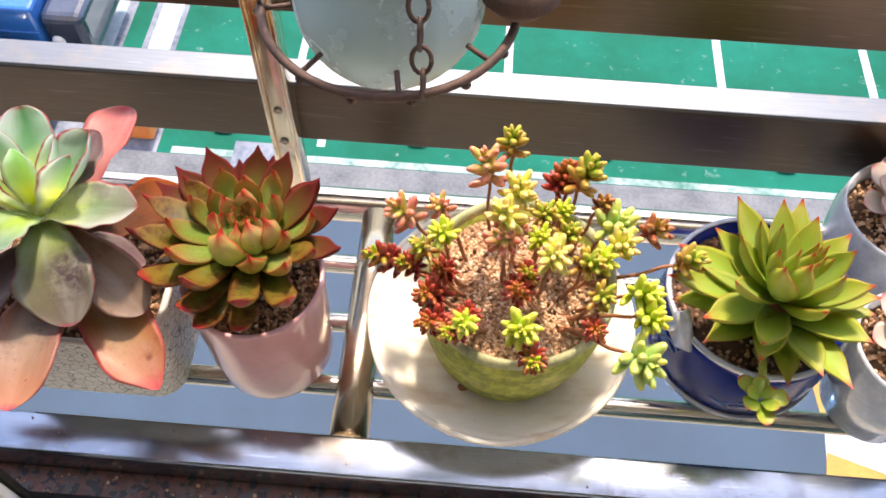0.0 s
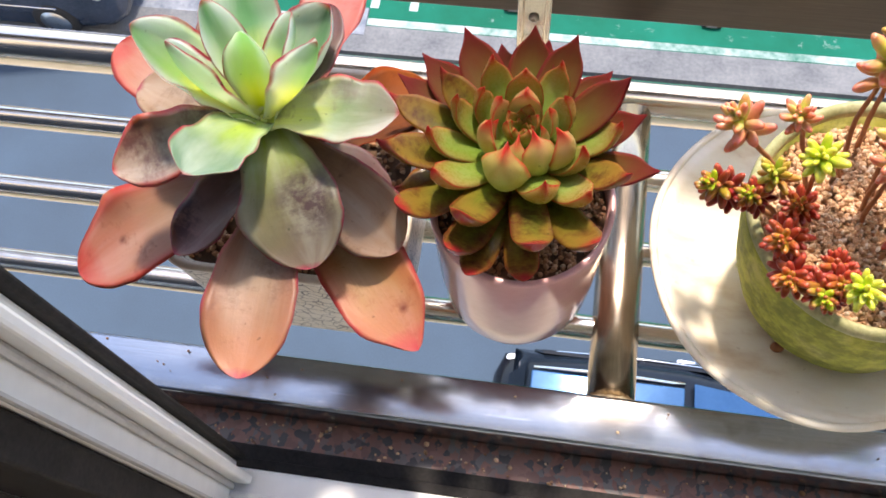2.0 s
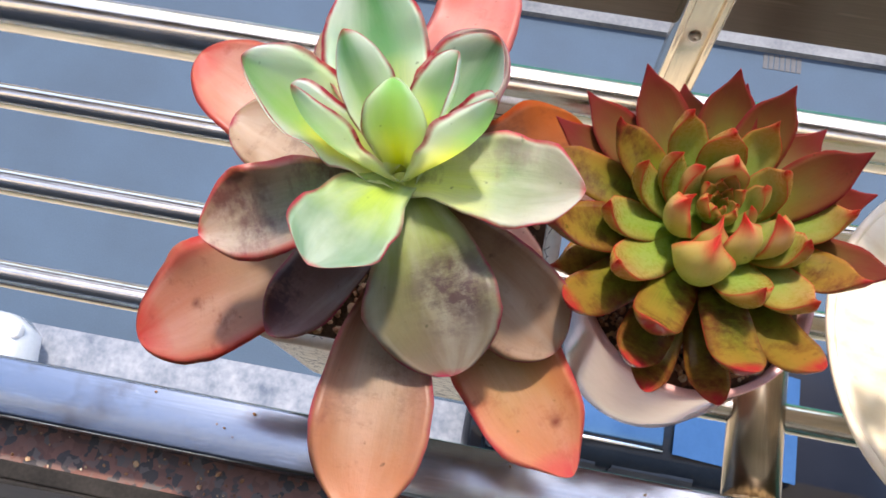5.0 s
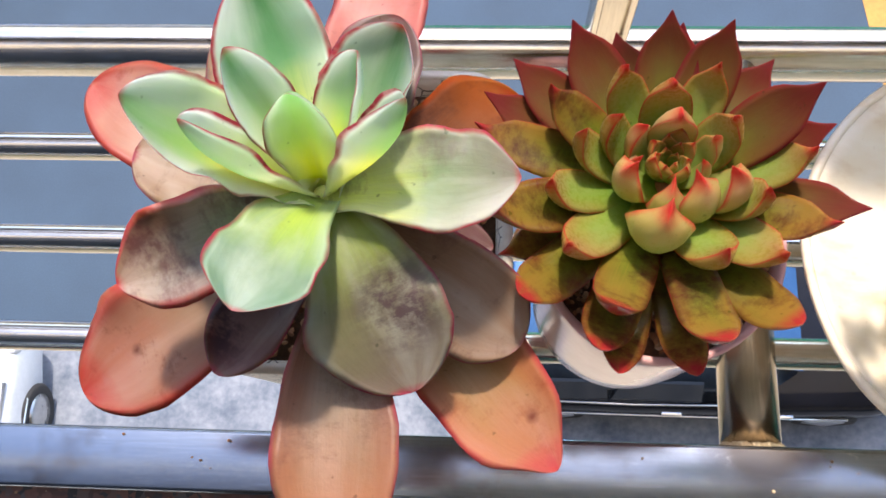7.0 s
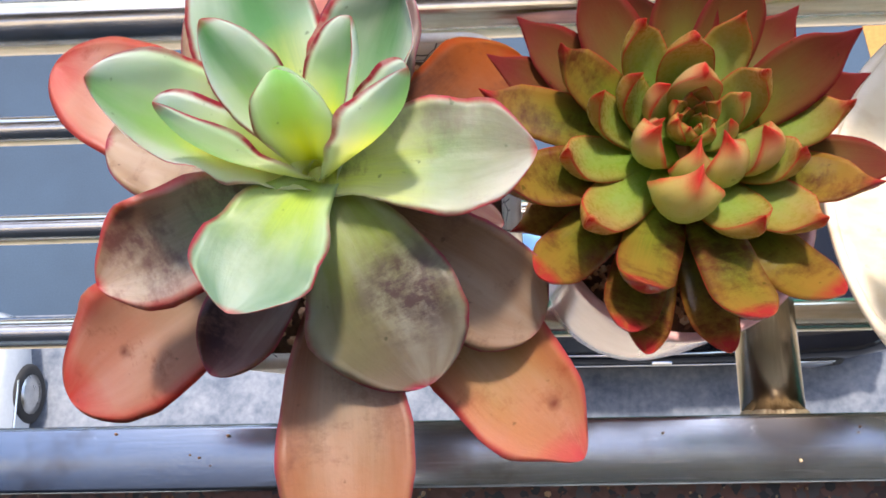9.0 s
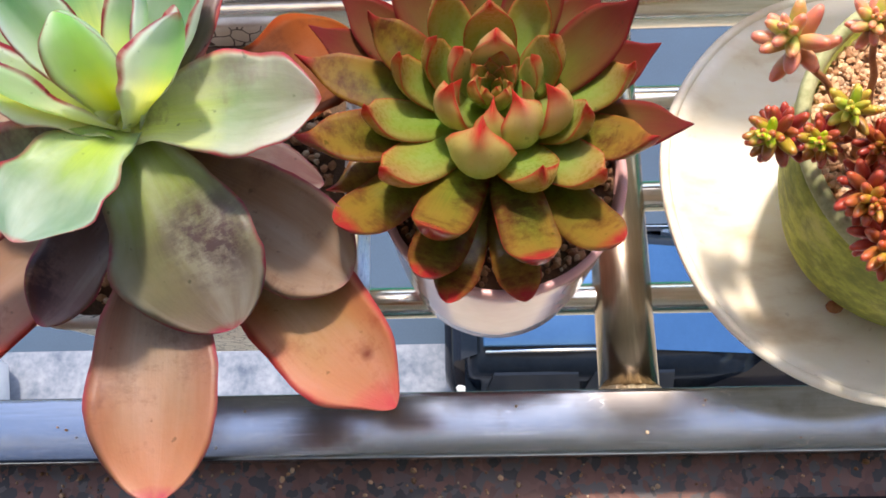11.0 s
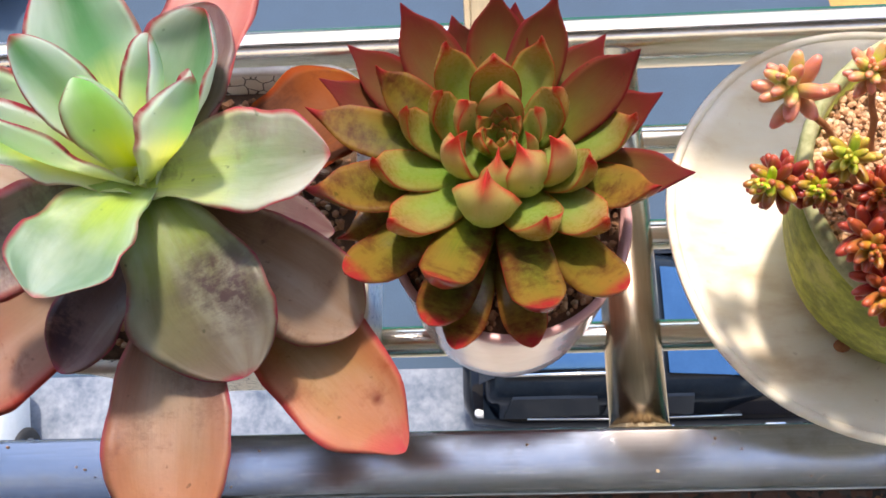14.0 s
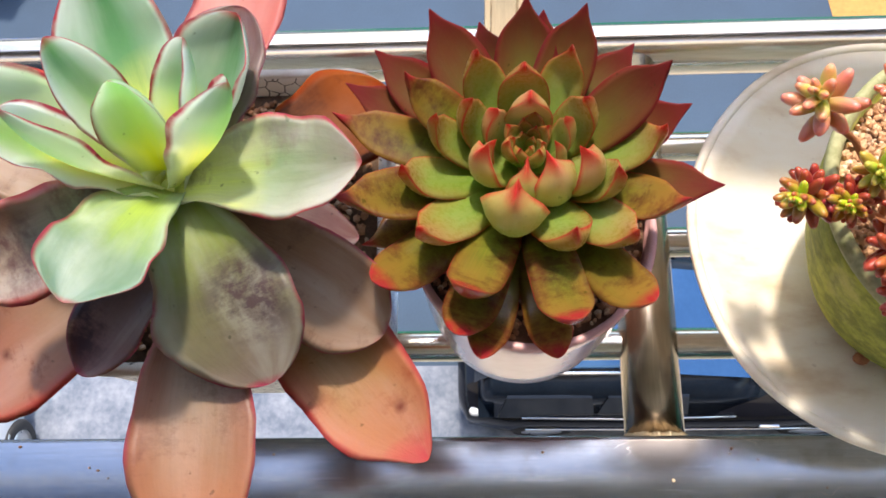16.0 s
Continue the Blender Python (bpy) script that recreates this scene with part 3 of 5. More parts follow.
bm = bmesh.new()
bmesh.ops.create_grid(bm, x_segments=24, y_segments=24, size=900)
for v in bm.verts:
    v.co.z = GZ
solid("ground", bm, ASPHALT, "blue-grey worn asphalt street below the window", "street")
slab("pavement", -40, 40, -4.9, 1.78, GZ - 0.1, GZ + 0.012, CONCRETE, "pale concrete strip along the foot of the building", "pavement")
slab("kerb", -60, 60, 6.92, 7.36, GZ - 0.1, GZ + 0.10, KERB, "weathered grey concrete kerb beside the green parking area", "kerb")
slab("parking_surface", -4.5, 60, 7.364, 30, GZ - 0.1, GZ + 0.06, GREEN, "worn green painted parking surface", "parking area")
slab("parking_apron", -60, -4.504, 7.364, 30, GZ - 0.1, GZ + 0.055, CONCRETE, "pale worn concrete beside the parking area", "pavement")
for x, w, y0 in ((3.64, 0.13, 8.9), (5.94, 0.13, 8.9), (0.38, 0.13, 8.9), (-2.80, 0.12, 7.7), (-2.25, 0.12, 7.7), (8.2, 0.13, 8.9)):
    slab("road_marking", x, x + w, y0, 13.5, GZ + 0.02, GZ + 0.064, LINE, "worn white parking bay line on green paint", "road marking")
slab("road_marking", -4.3, 40, 7.40, 7.52, GZ + 0.02, GZ + 0.064, CHIPPED, "chipped white line along the kerb", "road marking")
for x, w, m in ((-5.55, 0.30, GREEN), (-5.15, 0.34, LINE), (-4.72, 0.22, GREEN), (-6.2, 0.5, LINE)):
    slab("road_marking", x, x + w, 8.7, 12.5, GZ + 0.02, GZ + 0.062, m, "worn painted stripe on the concrete apron", "road marking")


def patch(points, mat, label, lift):
    """A painted patch on the asphalt, a few millimetres proud."""
    bm = bmesh.new()
    low = [bm.verts.new((x, y, GZ - 0.03)) for x, y in points]
    top = [bm.verts.new((v.co.x, v.co.y, GZ + lift)) for v in low]
    bm.faces.new(top)
    for k in range(len(low)):
        bm.faces.new((low[k], low[(k + 1) % len(low)], top[(k + 1) % len(low)], top[k]))
    solid("road_marking", bm, mat, label, "road marking")


patch([(4.15, 6.4), (5.6, 6.4), (5.6, 4.25), (4.42, 4.05)], YELLOW, "ochre-yellow painted patch on the asphalt", 0.006)
patch([(4.425, 4.04), (5.6, 4.24), (6.4, 2.6), (4.28, 2.6)], PALE_PAINT, "pale worn paint beside the ochre patch", 0.006)
patch([(4.40, 3.72), (5.5, 3.36), (5.3, 3.20), (4.33, 3.30)], YELLOW, "ochre-yellow painted stripe on pale paint", 0.011)
bm = bmesh.new()
for k in range(7):
    box(bm, 2.45 + 0.07 * k, 2.505 + 0.07 * k, 6.68, 6.90, GZ - 0.02, GZ + 0.008)
solid("drain_grate", bm, plain("weathered_iron", (0.055, 0.06, 0.068), (0.085, 0.09, 0.10), 20, 0.8), "weathered grey iron drain grate by the kerb", "drain")
slab("road_patch", -3.40, -2.80, 7.20, 7.66, GZ + 0.02, GZ + 0.107, CONCRETE, "grey concrete repair patch at the kerb", "pavement")
for x in (-3.63, -0.815, 1.85, 4.46, 7.1):
    stop = thing("wheel_stop", (x, 7.90, GZ + 0.06), "small dark rubber wheel stop on green paint", "wheel stop", "wheel stops on the parking area")
    bm = bmesh.new()
    box(bm, x - 0.13, x + 0.13, 7.82, 7.98, GZ + 0.06, GZ + 0.14, 0.02)
    part("block", bm, RUBBER, stop, smooth=False)
    bm = bmesh.new()
    box(bm, x - 0.07, x + 0.07, 7.805, 7.8196, GZ + 0.085, GZ + 0.115, 0.004)
    part("reflector", bm, KERB, stop, "pale reflector strip", smooth=False)

CAR_BLACK = glaze("black_car_paint", (0.003, 0.0035, 0.006), (0.006, 0.007, 0.011), 0.10, 3.0, 0.12)
CAR_BLACK.node_tree.nodes["Principled BSDF"].inputs["Specular IOR Level"].default_value = 0.25
# Blue tint paints the reflected sky on the roof panel and windscreen.
CAR_ROOF_SKY = glaze("roof_sky_tint", (0.04, 0.11, 0.23), (0.055, 0.14, 0.28), 0.10, 3.0, 0.1)
CAR_ROOF_SKY.node_tree.nodes["Principled BSDF"].inputs["Metallic"].default_value = 0.6
CAR_WHITE = glaze("white_car_paint", (0.44, 0.48, 0.52), (0.54, 0.58, 0.62), 0.10, 3.0, 1.0)
CAR_BLUE = glaze("blue_truck_paint", (0.02, 0.12, 0.42), (0.03, 0.17, 0.52), 0.2, 3.0, 0.6)
CAR_NAVY = glaze("navy_car_paint", (0.02, 0.03, 0.05), (0.05, 0.06, 0.09), 0.12, 3.0, 0.8)
CAR_GLASS = glaze("dark_car_glass", (0.006, 0.010, 0.018), (0.012, 0.018, 0.028), 0.08, 3.0, 0.0)
CAR_GLASS.node_tree.nodes["Principled BSDF"].inputs["Specular IOR Level"].default_value = 0.14
CHROME = plain("chrome_trim", (0.70, 0.71, 0.72), (0.82, 0.83, 0.84), 8, 0.14, 1.0, 0)
TYRE = plain("tyre_rubber", (0.015, 0.015, 0.016), (0.035, 0.035, 0.036), 6, 0.75)
RIM_METAL = plain("wheel_rim", (0.45, 0.46, 0.47), (0.66, 0.67, 0.68), 8, 0.3, 1.0, 0)
LAMP_GLASS = glaze("lamp_glass", (0.66, 0.68, 0.70), (0.82, 0.84, 0.86), 0.05, 6.0, 1.0)


def car(name, at, turn, paint, length, width, height, label, roof_paint=None, aft=0.0):
    """A car along its own x axis: body, cabin, windows, wheels, lamps, handles and trim."""
    t = thing(name, (0, 0, 0), label, "car")
    w, L = width / 2, length / 2

    def ring(x, zs, ws):
        # a half-round section from the sill over the roof to the other sill
        pts = [(x, -s * w, z) for s, z in zip(ws, zs)] + [(x, s * w, z) for s, z in zip(ws[::-1], zs[::-1])]
        return pts

    bm = bmesh.new()
    hood = 0.60 * height
    loft(bm, [ring(x, (0.20, 0.30, 0.48, zt - 0.10, zt, zt + 0.03), (ww * 0.95, ww, ww, ww * 0.98, ww * 0.86, ww * 0.4)) for x, zt, ww in (
        (-L, hood * 0.74, 0.70), (-L + 0.10, hood * 0.92, 0.90), (-L + 0.5, hood, 0.98), (-0.25 * L, hood * 1.06, 1.0),
        (0.35 * L, hood * 1.04, 1.0), (L - 0.6, hood, 0.97), (L - 0.14, hood * 0.88, 0.88), (L, hood * 0.70, 0.68))])
    part("body", bm, paint, t)
    bm = bmesh.new()
    loft(bm, [ring(x, (hood, zt - 0.12, zt - 0.02, zt), (ww, ww * 0.80, ww * 0.64, ww * 0.35)) for x, zt, ww in (
        ((-0.61 + aft) * L, hood + 0.05, 0.90), ((-0.54 + aft) * L, height - 0.05, 0.90), ((-0.1 + aft) * L, height, 0.92), ((0.12 + aft) * L, height - 0.01, 0.92), ((0.42 + aft) * L, height - 0.20, 0.90), ((0.72 + aft) * L, hood + 0.06, 0.88))])
    part("cabin", bm, CAR_GLASS if roof_paint else paint, t)
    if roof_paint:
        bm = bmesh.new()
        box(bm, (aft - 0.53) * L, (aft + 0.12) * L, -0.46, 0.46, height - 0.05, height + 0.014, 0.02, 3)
        part("roof_panel", bm, roof_paint, t, "roof panel tinted blue for the reflected sky")
        for s in (-1, 1):
            bm = bmesh.new()
            tube(bm, [((aft - 0.52) * L, s * 0.50, height - 0.03), ((aft - 0.2) * L, s * 0.505, height + 0.012), ((aft + 0.12) * L, s * 0.50, height - 0.01)], 0.02, 8)
            part("roof_rail", bm, CHROME, t, "bright chrome strip")
        bm = bmesh.new()
        loft(bm, [[((aft + x) * L, y * k, z + height) for x, y, z in ((-0.44, 0, 0.01), (-0.40, 0.03, 0.01), (-0.36, 0, 0.01), (-0.40, -0.03, 0.01))] for k in (1.0,)] + [[((aft - 0.42 + 0.5 * (x + 0.40)) * L, y * 0.3, height + 0.055) for x, y in ((-0.44, 0), (-0.40, 0.03), (-0.36, 0), (-0.40, -0.03))]])
        part("antenna", bm, CAR_BLACK, t, "small dark fin antenna")
    for s in (-1, 1):
        for x0, x1 in (((-0.50 + aft) * L, (-0.12 + aft) * L), ((-0.08 + aft) * L, (0.28 + aft) * L)):
            bm = bmesh.new()
            lo = [(x, s * w * 0.908, hood + 0.03) for x in (x0 - 0.05, x1 + 0.03)]
            hi = [(x, s * w * 0.765, height - 0.14) for x in (x1 - 0.03, x0 + 0.03)]
            vs = [bm.verts.new(p) for p in lo + hi] + [bm.verts.new((x, y - s * 0.03, z)) for x, y, z in lo + hi]
            for q in ((0, 1, 2, 3), (7, 6, 5, 4), (0, 4, 5, 1), (1, 5, 6, 2), (2, 6, 7, 3), (3, 7, 4, 0)):
                bm.faces.new([vs[k] for k in q])
            part("side_window", bm, CAR_GLASS, t, smooth=False)
        bm = bmesh.new()
        tube(bm, [(-0.7 * L, s * w * 1.0, 0.62), (0, s * w * 1.012, 0.64), (0.66 * L, s * w * 1.0, 0.62)], 0.014, 8)
        part("trim_strip", bm, CHROME, t, "bright chrome strip")
        bm = bmesh.new()
        tube(bm, [((-0.42 + aft) * L, s * w * 0.91, hood + 0.035), (aft * L, s * w * 0.93, hood + 0.04), ((0.5 + aft) * L, s * w * 0.91, hood + 0.035)], 0.013, 8)
        part("window_trim", bm, CHROME, t, "bright chrome strip")
        for x in (-0.12 * L, 0.36 * L):
            bm = bmesh.new()
            box(bm, x - 0.10, x + 0.10, s * w - 0.02, s * w + 0.035, 0.74, 0.775, 0.012)
            part("door_handle", bm, CHROME, t, "chrome handle")
        for x in (-L, L):
            bm = bmesh.new()
            sg = 1 if x > 0 else -1
            box(bm, x - 0.20 * sg - 0.09, x - 0.20 * sg + 0.09, s * w * 0.70 - 0.16, s * w * 0.70 + 0.16, hood * 0.72, hood * 0.93, 0.05, 3)
            part("headlight", bm, LAMP_GLASS, t)
        for x in (-0.62 * L, 0.60 * L):
            bm = bmesh.new()
            prof = [(0.20, -0.10), (0.29, -0.11), (0.325, -0.08), (0.325, 0.08), (0.29, 0.11), (0.20, 0.10)]
            lathe(bm, prof, (0, 0, 0), 32)
            bmesh.ops.transform(bm, matrix=pose(x, s * (w - 0.10), 0.33, 90, 0, 0), verts=bm.verts)
            wheel = part("wheel", bm, TYRE, t)
            bm = bmesh.new()
            lathe(bm, [(0.05, -0.06), (0.20, -0.10), (0.21, 0.08), (0.12, 0.095), (0.03, 0.11)], (0, 0, 0), 24)
            bmesh.ops.transform(bm, matrix=pose(x, s * (w - 0.075), 0.33, -90 * s, 0, 0), verts=bm.verts)
            part("rim", bm, RIM_METAL, wheel)
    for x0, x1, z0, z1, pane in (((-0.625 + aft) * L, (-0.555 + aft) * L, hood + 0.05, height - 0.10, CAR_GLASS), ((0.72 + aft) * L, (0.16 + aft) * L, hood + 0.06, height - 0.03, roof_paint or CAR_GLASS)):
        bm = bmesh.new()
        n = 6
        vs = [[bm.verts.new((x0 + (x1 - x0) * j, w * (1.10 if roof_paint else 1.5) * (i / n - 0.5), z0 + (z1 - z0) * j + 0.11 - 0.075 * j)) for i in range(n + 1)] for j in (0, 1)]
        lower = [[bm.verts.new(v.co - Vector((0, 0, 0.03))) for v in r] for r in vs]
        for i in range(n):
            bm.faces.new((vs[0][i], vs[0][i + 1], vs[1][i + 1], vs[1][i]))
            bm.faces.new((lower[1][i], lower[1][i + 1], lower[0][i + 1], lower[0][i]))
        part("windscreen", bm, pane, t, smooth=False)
    t.matrix_basis = pose(*at, 0, 0, turn)
    return t


car("parked_car", (1.80, 1.95, GZ + 0.012), 0, CAR_BLACK, 4.5, 1.86, 1.47, "glossy black hatchback car parked along the building", CAR_ROOF_SKY, -0.30)
car("parked_car", (-5.98, -0.42, GZ + 0.012), 90, CAR_WHITE, 4.3, 1.75, 1.50, "white hatchback car parked end-on at the building")
car("parked_car", (-8.25, 7.62, GZ + 0.102), 0, CAR_NAVY, 4.4, 1.80, 1.60, "dark navy car parked on the concrete apron")

truck = thing("small_truck", (0, 0, 0), "bright blue cargo truck parked beyond the apron", "truck")
bm = bmesh.new()
box(bm, -10.5, -6.25, 8.66, 10.5, GZ + 0.55, GZ + 1.40, 0.05)
part("cargo_bed", bm, CAR_BLUE, truck, smooth=False)
bm = bmesh.new()
box(bm, -6.23, -5.60, 8.70, 10.4, GZ + 0.42, GZ + 1.25, 0.12, 3)
part("cab", bm, CAR_NAVY, truck, smooth=False)
for x in (-9.4, -6.0):
    bm = bmesh.new()
    lathe(bm, [(0.10, -0.1), (0.33, -0.1), (0.33, 0.1), (0.10, 0.1)], (0, 0, 0), 24)
    bmesh.ops.transform(bm, matrix=pose(x, 8.78, GZ + 0.385, 90, 0, 0), verts=bm.verts)
    part("wheel", bm, TYRE, truck)
bm = bmesh.new()
lathe(bm, [(0.02, -0.03), (0.09, -0.03), (0.10, 0.0), (0.07, 0.03), (0.02, 0.04)], (0, 0, 0), 20)
bmesh.ops.transform(bm, matrix=pose(-6.05, 8.69, GZ + 0.80, 90, 0, 0), verts=bm.verts)
part("headlight", bm, LAMP_GLASS, truck, "round clear lamp")
bm = bmesh.new()
box(bm, -10.5, -6.25, 8.63, 8.6595, GZ + 0.96, GZ + 1.0, 0.008)
part("rib", bm, CAR_BLUE, truck, smooth=False)
ORANGE = plain("orange_plastic", (0.75, 0.22, 0.05), (0.85, 0.30, 0.08), 8, 0.4)
barrier = thing("barrier_box", (0, 0, 0), "orange plastic crate standing by the kerb", "crate")
bm = bmesh.new()
box(bm, -5.0, -4.58, 7.6, 7.98, GZ + 0.055, GZ + 0.40, 0.04)
part("crate_body", bm, ORANGE, barrier, smooth=False)
bm = bmesh.new()
box(bm, -5.02, -4.56, 7.58, 8.0, GZ + 0.37, GZ + 0.42, 0.015)
part("lid", bm, RUBBER, barrier, smooth=False)

# ---------------------------------------------------------------- building and window
slab("wall_below", -12, 12, -0.16, 0.10, -6.2, -0.075, FACADE, "plain rendered outer wall under the window", "wall")
slab("wall_ground_floor", -12, 12, -5.1, -4.9, GZ - 0.1, -6.2, FACADE, "plain set-back ground floor wall", "wall")
slab("soffit", -12, 12, -5.1, -0.162, -6.2, -6.0, FACADE, "plain soffit over the set-back ground floor", "ceiling")
slab("wall_left", -12, -1.35, -0.16, 0.10, -0.075, 1.62, FACADE, "plain rendered outer wall beside the window", "wall")
slab("wall_right", 1.55, 12, -0.16, 0.10, -0.075, 1.62, FACADE, "plain rendered outer wall beside the window", "wall")
slab("wall_above", -12, 12, -0.16, 0.10, 1.62, 9, FACADE, "plain rendered outer wall above the window", "wall")
# Unseen room, set shallow and pale so that it fills the shade.
slab("wall_back", -3, 3, -1.75, -1.6, -0.95, 1.9, ROOM, "unseen plain room wall", "wall")
slab("wall_side", -3.15, -3, -1.75, -0.16, -0.95, 1.9, ROOM, "unseen plain room wall", "wall")
slab("wall_side", 3, 3.15, -1.75, -0.16, -0.95, 1.9, ROOM, "unseen plain room wall", "wall")
slab("ceiling", -3.15, 3.15, -1.75, -0.162, 1.9, 2.0, ROOM, "unseen plain room ceiling", "ceiling")
slab("floor", -3.15, 3.15, -1.75, -0.162, -1.05, -0.95, ROOM, "unseen plain room floor", "floor")

bm = bmesh.new()
box(bm, -1.6, 1.8, 0.00, 0.200, -0.075, -0.045, 0.001)
solid("window_sill", bm, GRANITE, "polished red-brown speckled granite window sill with grit", "sill")
bm = bmesh.new()
box(bm, -1.35, 1.55, 0.02, 0.130, -0.0448, -0.022, 0.003)
frame_ob = solid("window_frame", bm, WHITE_PAINT, "white powder-coated sliding window frame", "window")
for y0, y1, z1, mat, nm in ((0.1302, 0.138, -0.026, RUBBER, "gasket"), (0.1382, 0.150, -0.034, RUBBER, "drip_edge"), (0.060, 0.072, -0.0185, GREY_PROFILE, "track"), (0.106, 0.111, -0.014, WHITE_PAINT, "track_rib")):
    bm = bmesh.new()
    box(bm, -1.35, 1.55, y0, y1, -0.0447 if z1 < -0.022 else -0.023, z1, 0.0015)
    ob = part(nm, bm, mat, frame_ob, smooth=False)

# open sliding sash: stile, gasket, screen
sash = thing("window_sash", (-0.42, 0.10, -0.02), "white sliding window sash with black gasket, pushed open", "window")


def lean(bm):
    """The sash stands a little out of plumb."""
    for v in bm.verts:
        v.co.x += 0.02 * v.co.z


for nm, x0, x1, y0, y1, mat in (
    ("stile", -0.43, -0.3722, 0.0962, 0.1328, WHITE_PAINT), ("stile_lip", -0.372, -0.358, 0.1165, 0.1235, WHITE_PAINT),
    ("stile_groove", -0.372, -0.3695, 0.1110, 0.1164, GREY_PROFILE), ("stile_rib", -0.372, -0.366, 0.0962, 0.0988, GREY_PROFILE),
    ("gasket", -0.45, -0.366, 0.1330, 0.1385, RUBBER), ("inner_stile", -0.46, -0.374, 0.076, 0.0958, RUBBER)):
    bm = bmesh.new()
    box(bm, x0, x1, y0, y1, -0.0135, 1.55, 0.002)
    lean(bm)
    part(nm, bm, mat, sash, smooth=False)
bm = bmesh.new()
box(bm, -1.3, -0.4602, 0.066, 0.0755, -0.0135, 1.55)
lean(bm)
part("screen", bm, DARK_MESH, sash, "dark insect screen", smooth=False)
bm = bmesh.new()
box(bm, -1.3, -0.4302, 0.105, 0.111, -0.0135, 1.55)
lean(bm)
part("pane", bm, CAR_GLASS, sash, "dark window glass", smooth=False)

# ---------------------------------------------------------------- stainless rack outside the window
rack = thing("flower_rack", (0, 0.3, -0.03), "stainless steel flower rack of round bars fixed outside the window", "rack")
bm = bmesh.new()
box(bm, -1.3, 1.5, 0.1758, 0.2148, -0.0448, 0.0, 0.003, 3)
part("front_rail", bm, STEEL_FLAT, rack, "flat brushed square steel rail with scratches")
for y in (0.2765, 0.3465, 0.4170):
    bm = bmesh.new()
    tube(bm, [(-1.3 + 0.1 * k, y, -0.030) for k in range(29)], 0.0103, 20)
    part("bar", bm, STEEL, rack)
bm = bmesh.new()
tube(bm, [(-1.3 + 0.1 * k, 0.4935, -0.027) for k in range(29)], 0.0195, 24)
part("rear_rail", bm, STEEL, rack, "thick round rear rail")
bm = bmesh.new()
tube(bm, [(-0.0985, 0.2145, -0.026), (-0.0985, 0.30, -0.026), (-0.0985, 0.40, -0.026), (-0.0985, 0.478, -0.025)], 0.0188, 24)
part("cross_tube", bm, STEEL_TUBE, rack, "thick cross tube with worn brownish tint")
bm = bmesh.new()
for k in range(26):
    a = math.pi * (k / 25)
    bmesh.ops.create_icosphere(bm, subdivisions=1, radius=random.uniform(0.0015, 0.003), matrix=Matrix.Translation((-0.0985 + 0.0188 * math.cos(a), 0.2155, -0.026 + 0.0195 * math.sin(a))))
part("weld", bm, WELD, rack, "rough brownish weld bead")

guard = thing("guard_rail", (0, 0.51, 0.1), "outer guard of wide flat metal slats on a screwed steel post", "railing")
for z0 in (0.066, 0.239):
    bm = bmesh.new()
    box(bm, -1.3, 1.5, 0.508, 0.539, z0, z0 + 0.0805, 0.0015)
    slat = part("slat", bm, SLAT_FRONT_DARK, guard, "flat metal slat, front darkened for its reflection", smooth=False)
    # Added top strip, so the slat's sky glare has its own tone.
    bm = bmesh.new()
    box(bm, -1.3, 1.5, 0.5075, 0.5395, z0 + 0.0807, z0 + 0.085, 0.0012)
    part("slat_top", bm, SLAT_TOP_BRIGHT, slat, "slat top in its own tone for sky glare", smooth=False)
bm = bmesh.new()
box(bm, -0.202, -0.1765, 0.482, 0.5073, -0.010, 0.338, 0.004, 3)
post = part("post", bm, STEEL_POST, guard, "polished rectangular steel post with screws")
for x0, x1 in ((-0.2022, -0.1975), (-0.1810, -0.1763)):
    bm = bmesh.new()
    box(bm, x0, x1, 0.4788, 0.4819, -0.006, 0.336, 0.0012)
    part("lip", bm, STEEL_POST, post)
for z in (0.0925, 0.138, 0.262, 0.308):
    bm = bmesh.new()
    lathe(bm, [(0.0012, 0.0), (0.0042, 0.0), (0.0042, 0.001), (0.0034, 0.0018), (0.0012, 0.0020), (0.001, 0.0006)], (0, 0, 0), 16)
    bmesh.ops.transform(bm, matrix=pose(-0.1895, 0.4818, z, 90, 0, 0), verts=bm.verts)
    part("screw", bm, SCREW, post)


# ---------------------------------------------------------------- plants: shapes
def outline(shape, v):
    """Half width along a leaf: grows from w0 at the base to 1 at vm, then closes; p and q set how blunt the end is."""
    w0, vm, p, q = shape[:4]
    if v < vm:
        k = v / vm
        return w0 + (1 - w0) * (k * k * (3 - 2 * k))
    k = (v - vm) / (1 - vm)
    point = shape[4] if len(shape) > 4 else 0.0
    s = min(1.0, max(0.0, (k - 0.45) / 0.45))
    return max(0.0, 1 - k ** p) ** q * (1 - point * s * s * (3 - 2 * s))


SPOON = (0.34, 0.68, 2.5, 0.60, 0.04)
OBLONG = (0.44, 0.62, 2.4, 0.62, 0.04)
STRAP = (0.50, 0.55, 2.6, 0.70)
DART = (0.72, 0.45, 1.7, 0.85, 0.40)
CLAW = (0.70, 0.52, 1.9, 0.80, 0.66)
ACUMINATE = (0.62, 0.56, 1.9, 0.80, 0.50)
BLUNT = (0.74, 0.62, 2.7, 0.58, 0.17)
OVATE = (0.50, 0.56, 2.1, 0.70, 0.22)
ACUTE = (0.42, 0.64, 2.0, 0.70, 0.10)
OBOVATE = (0.32, 0.70, 2.4, 0.60, 0.08)
POINTED = (0.32, 0.66, 2.1, 0.64, 0.26)


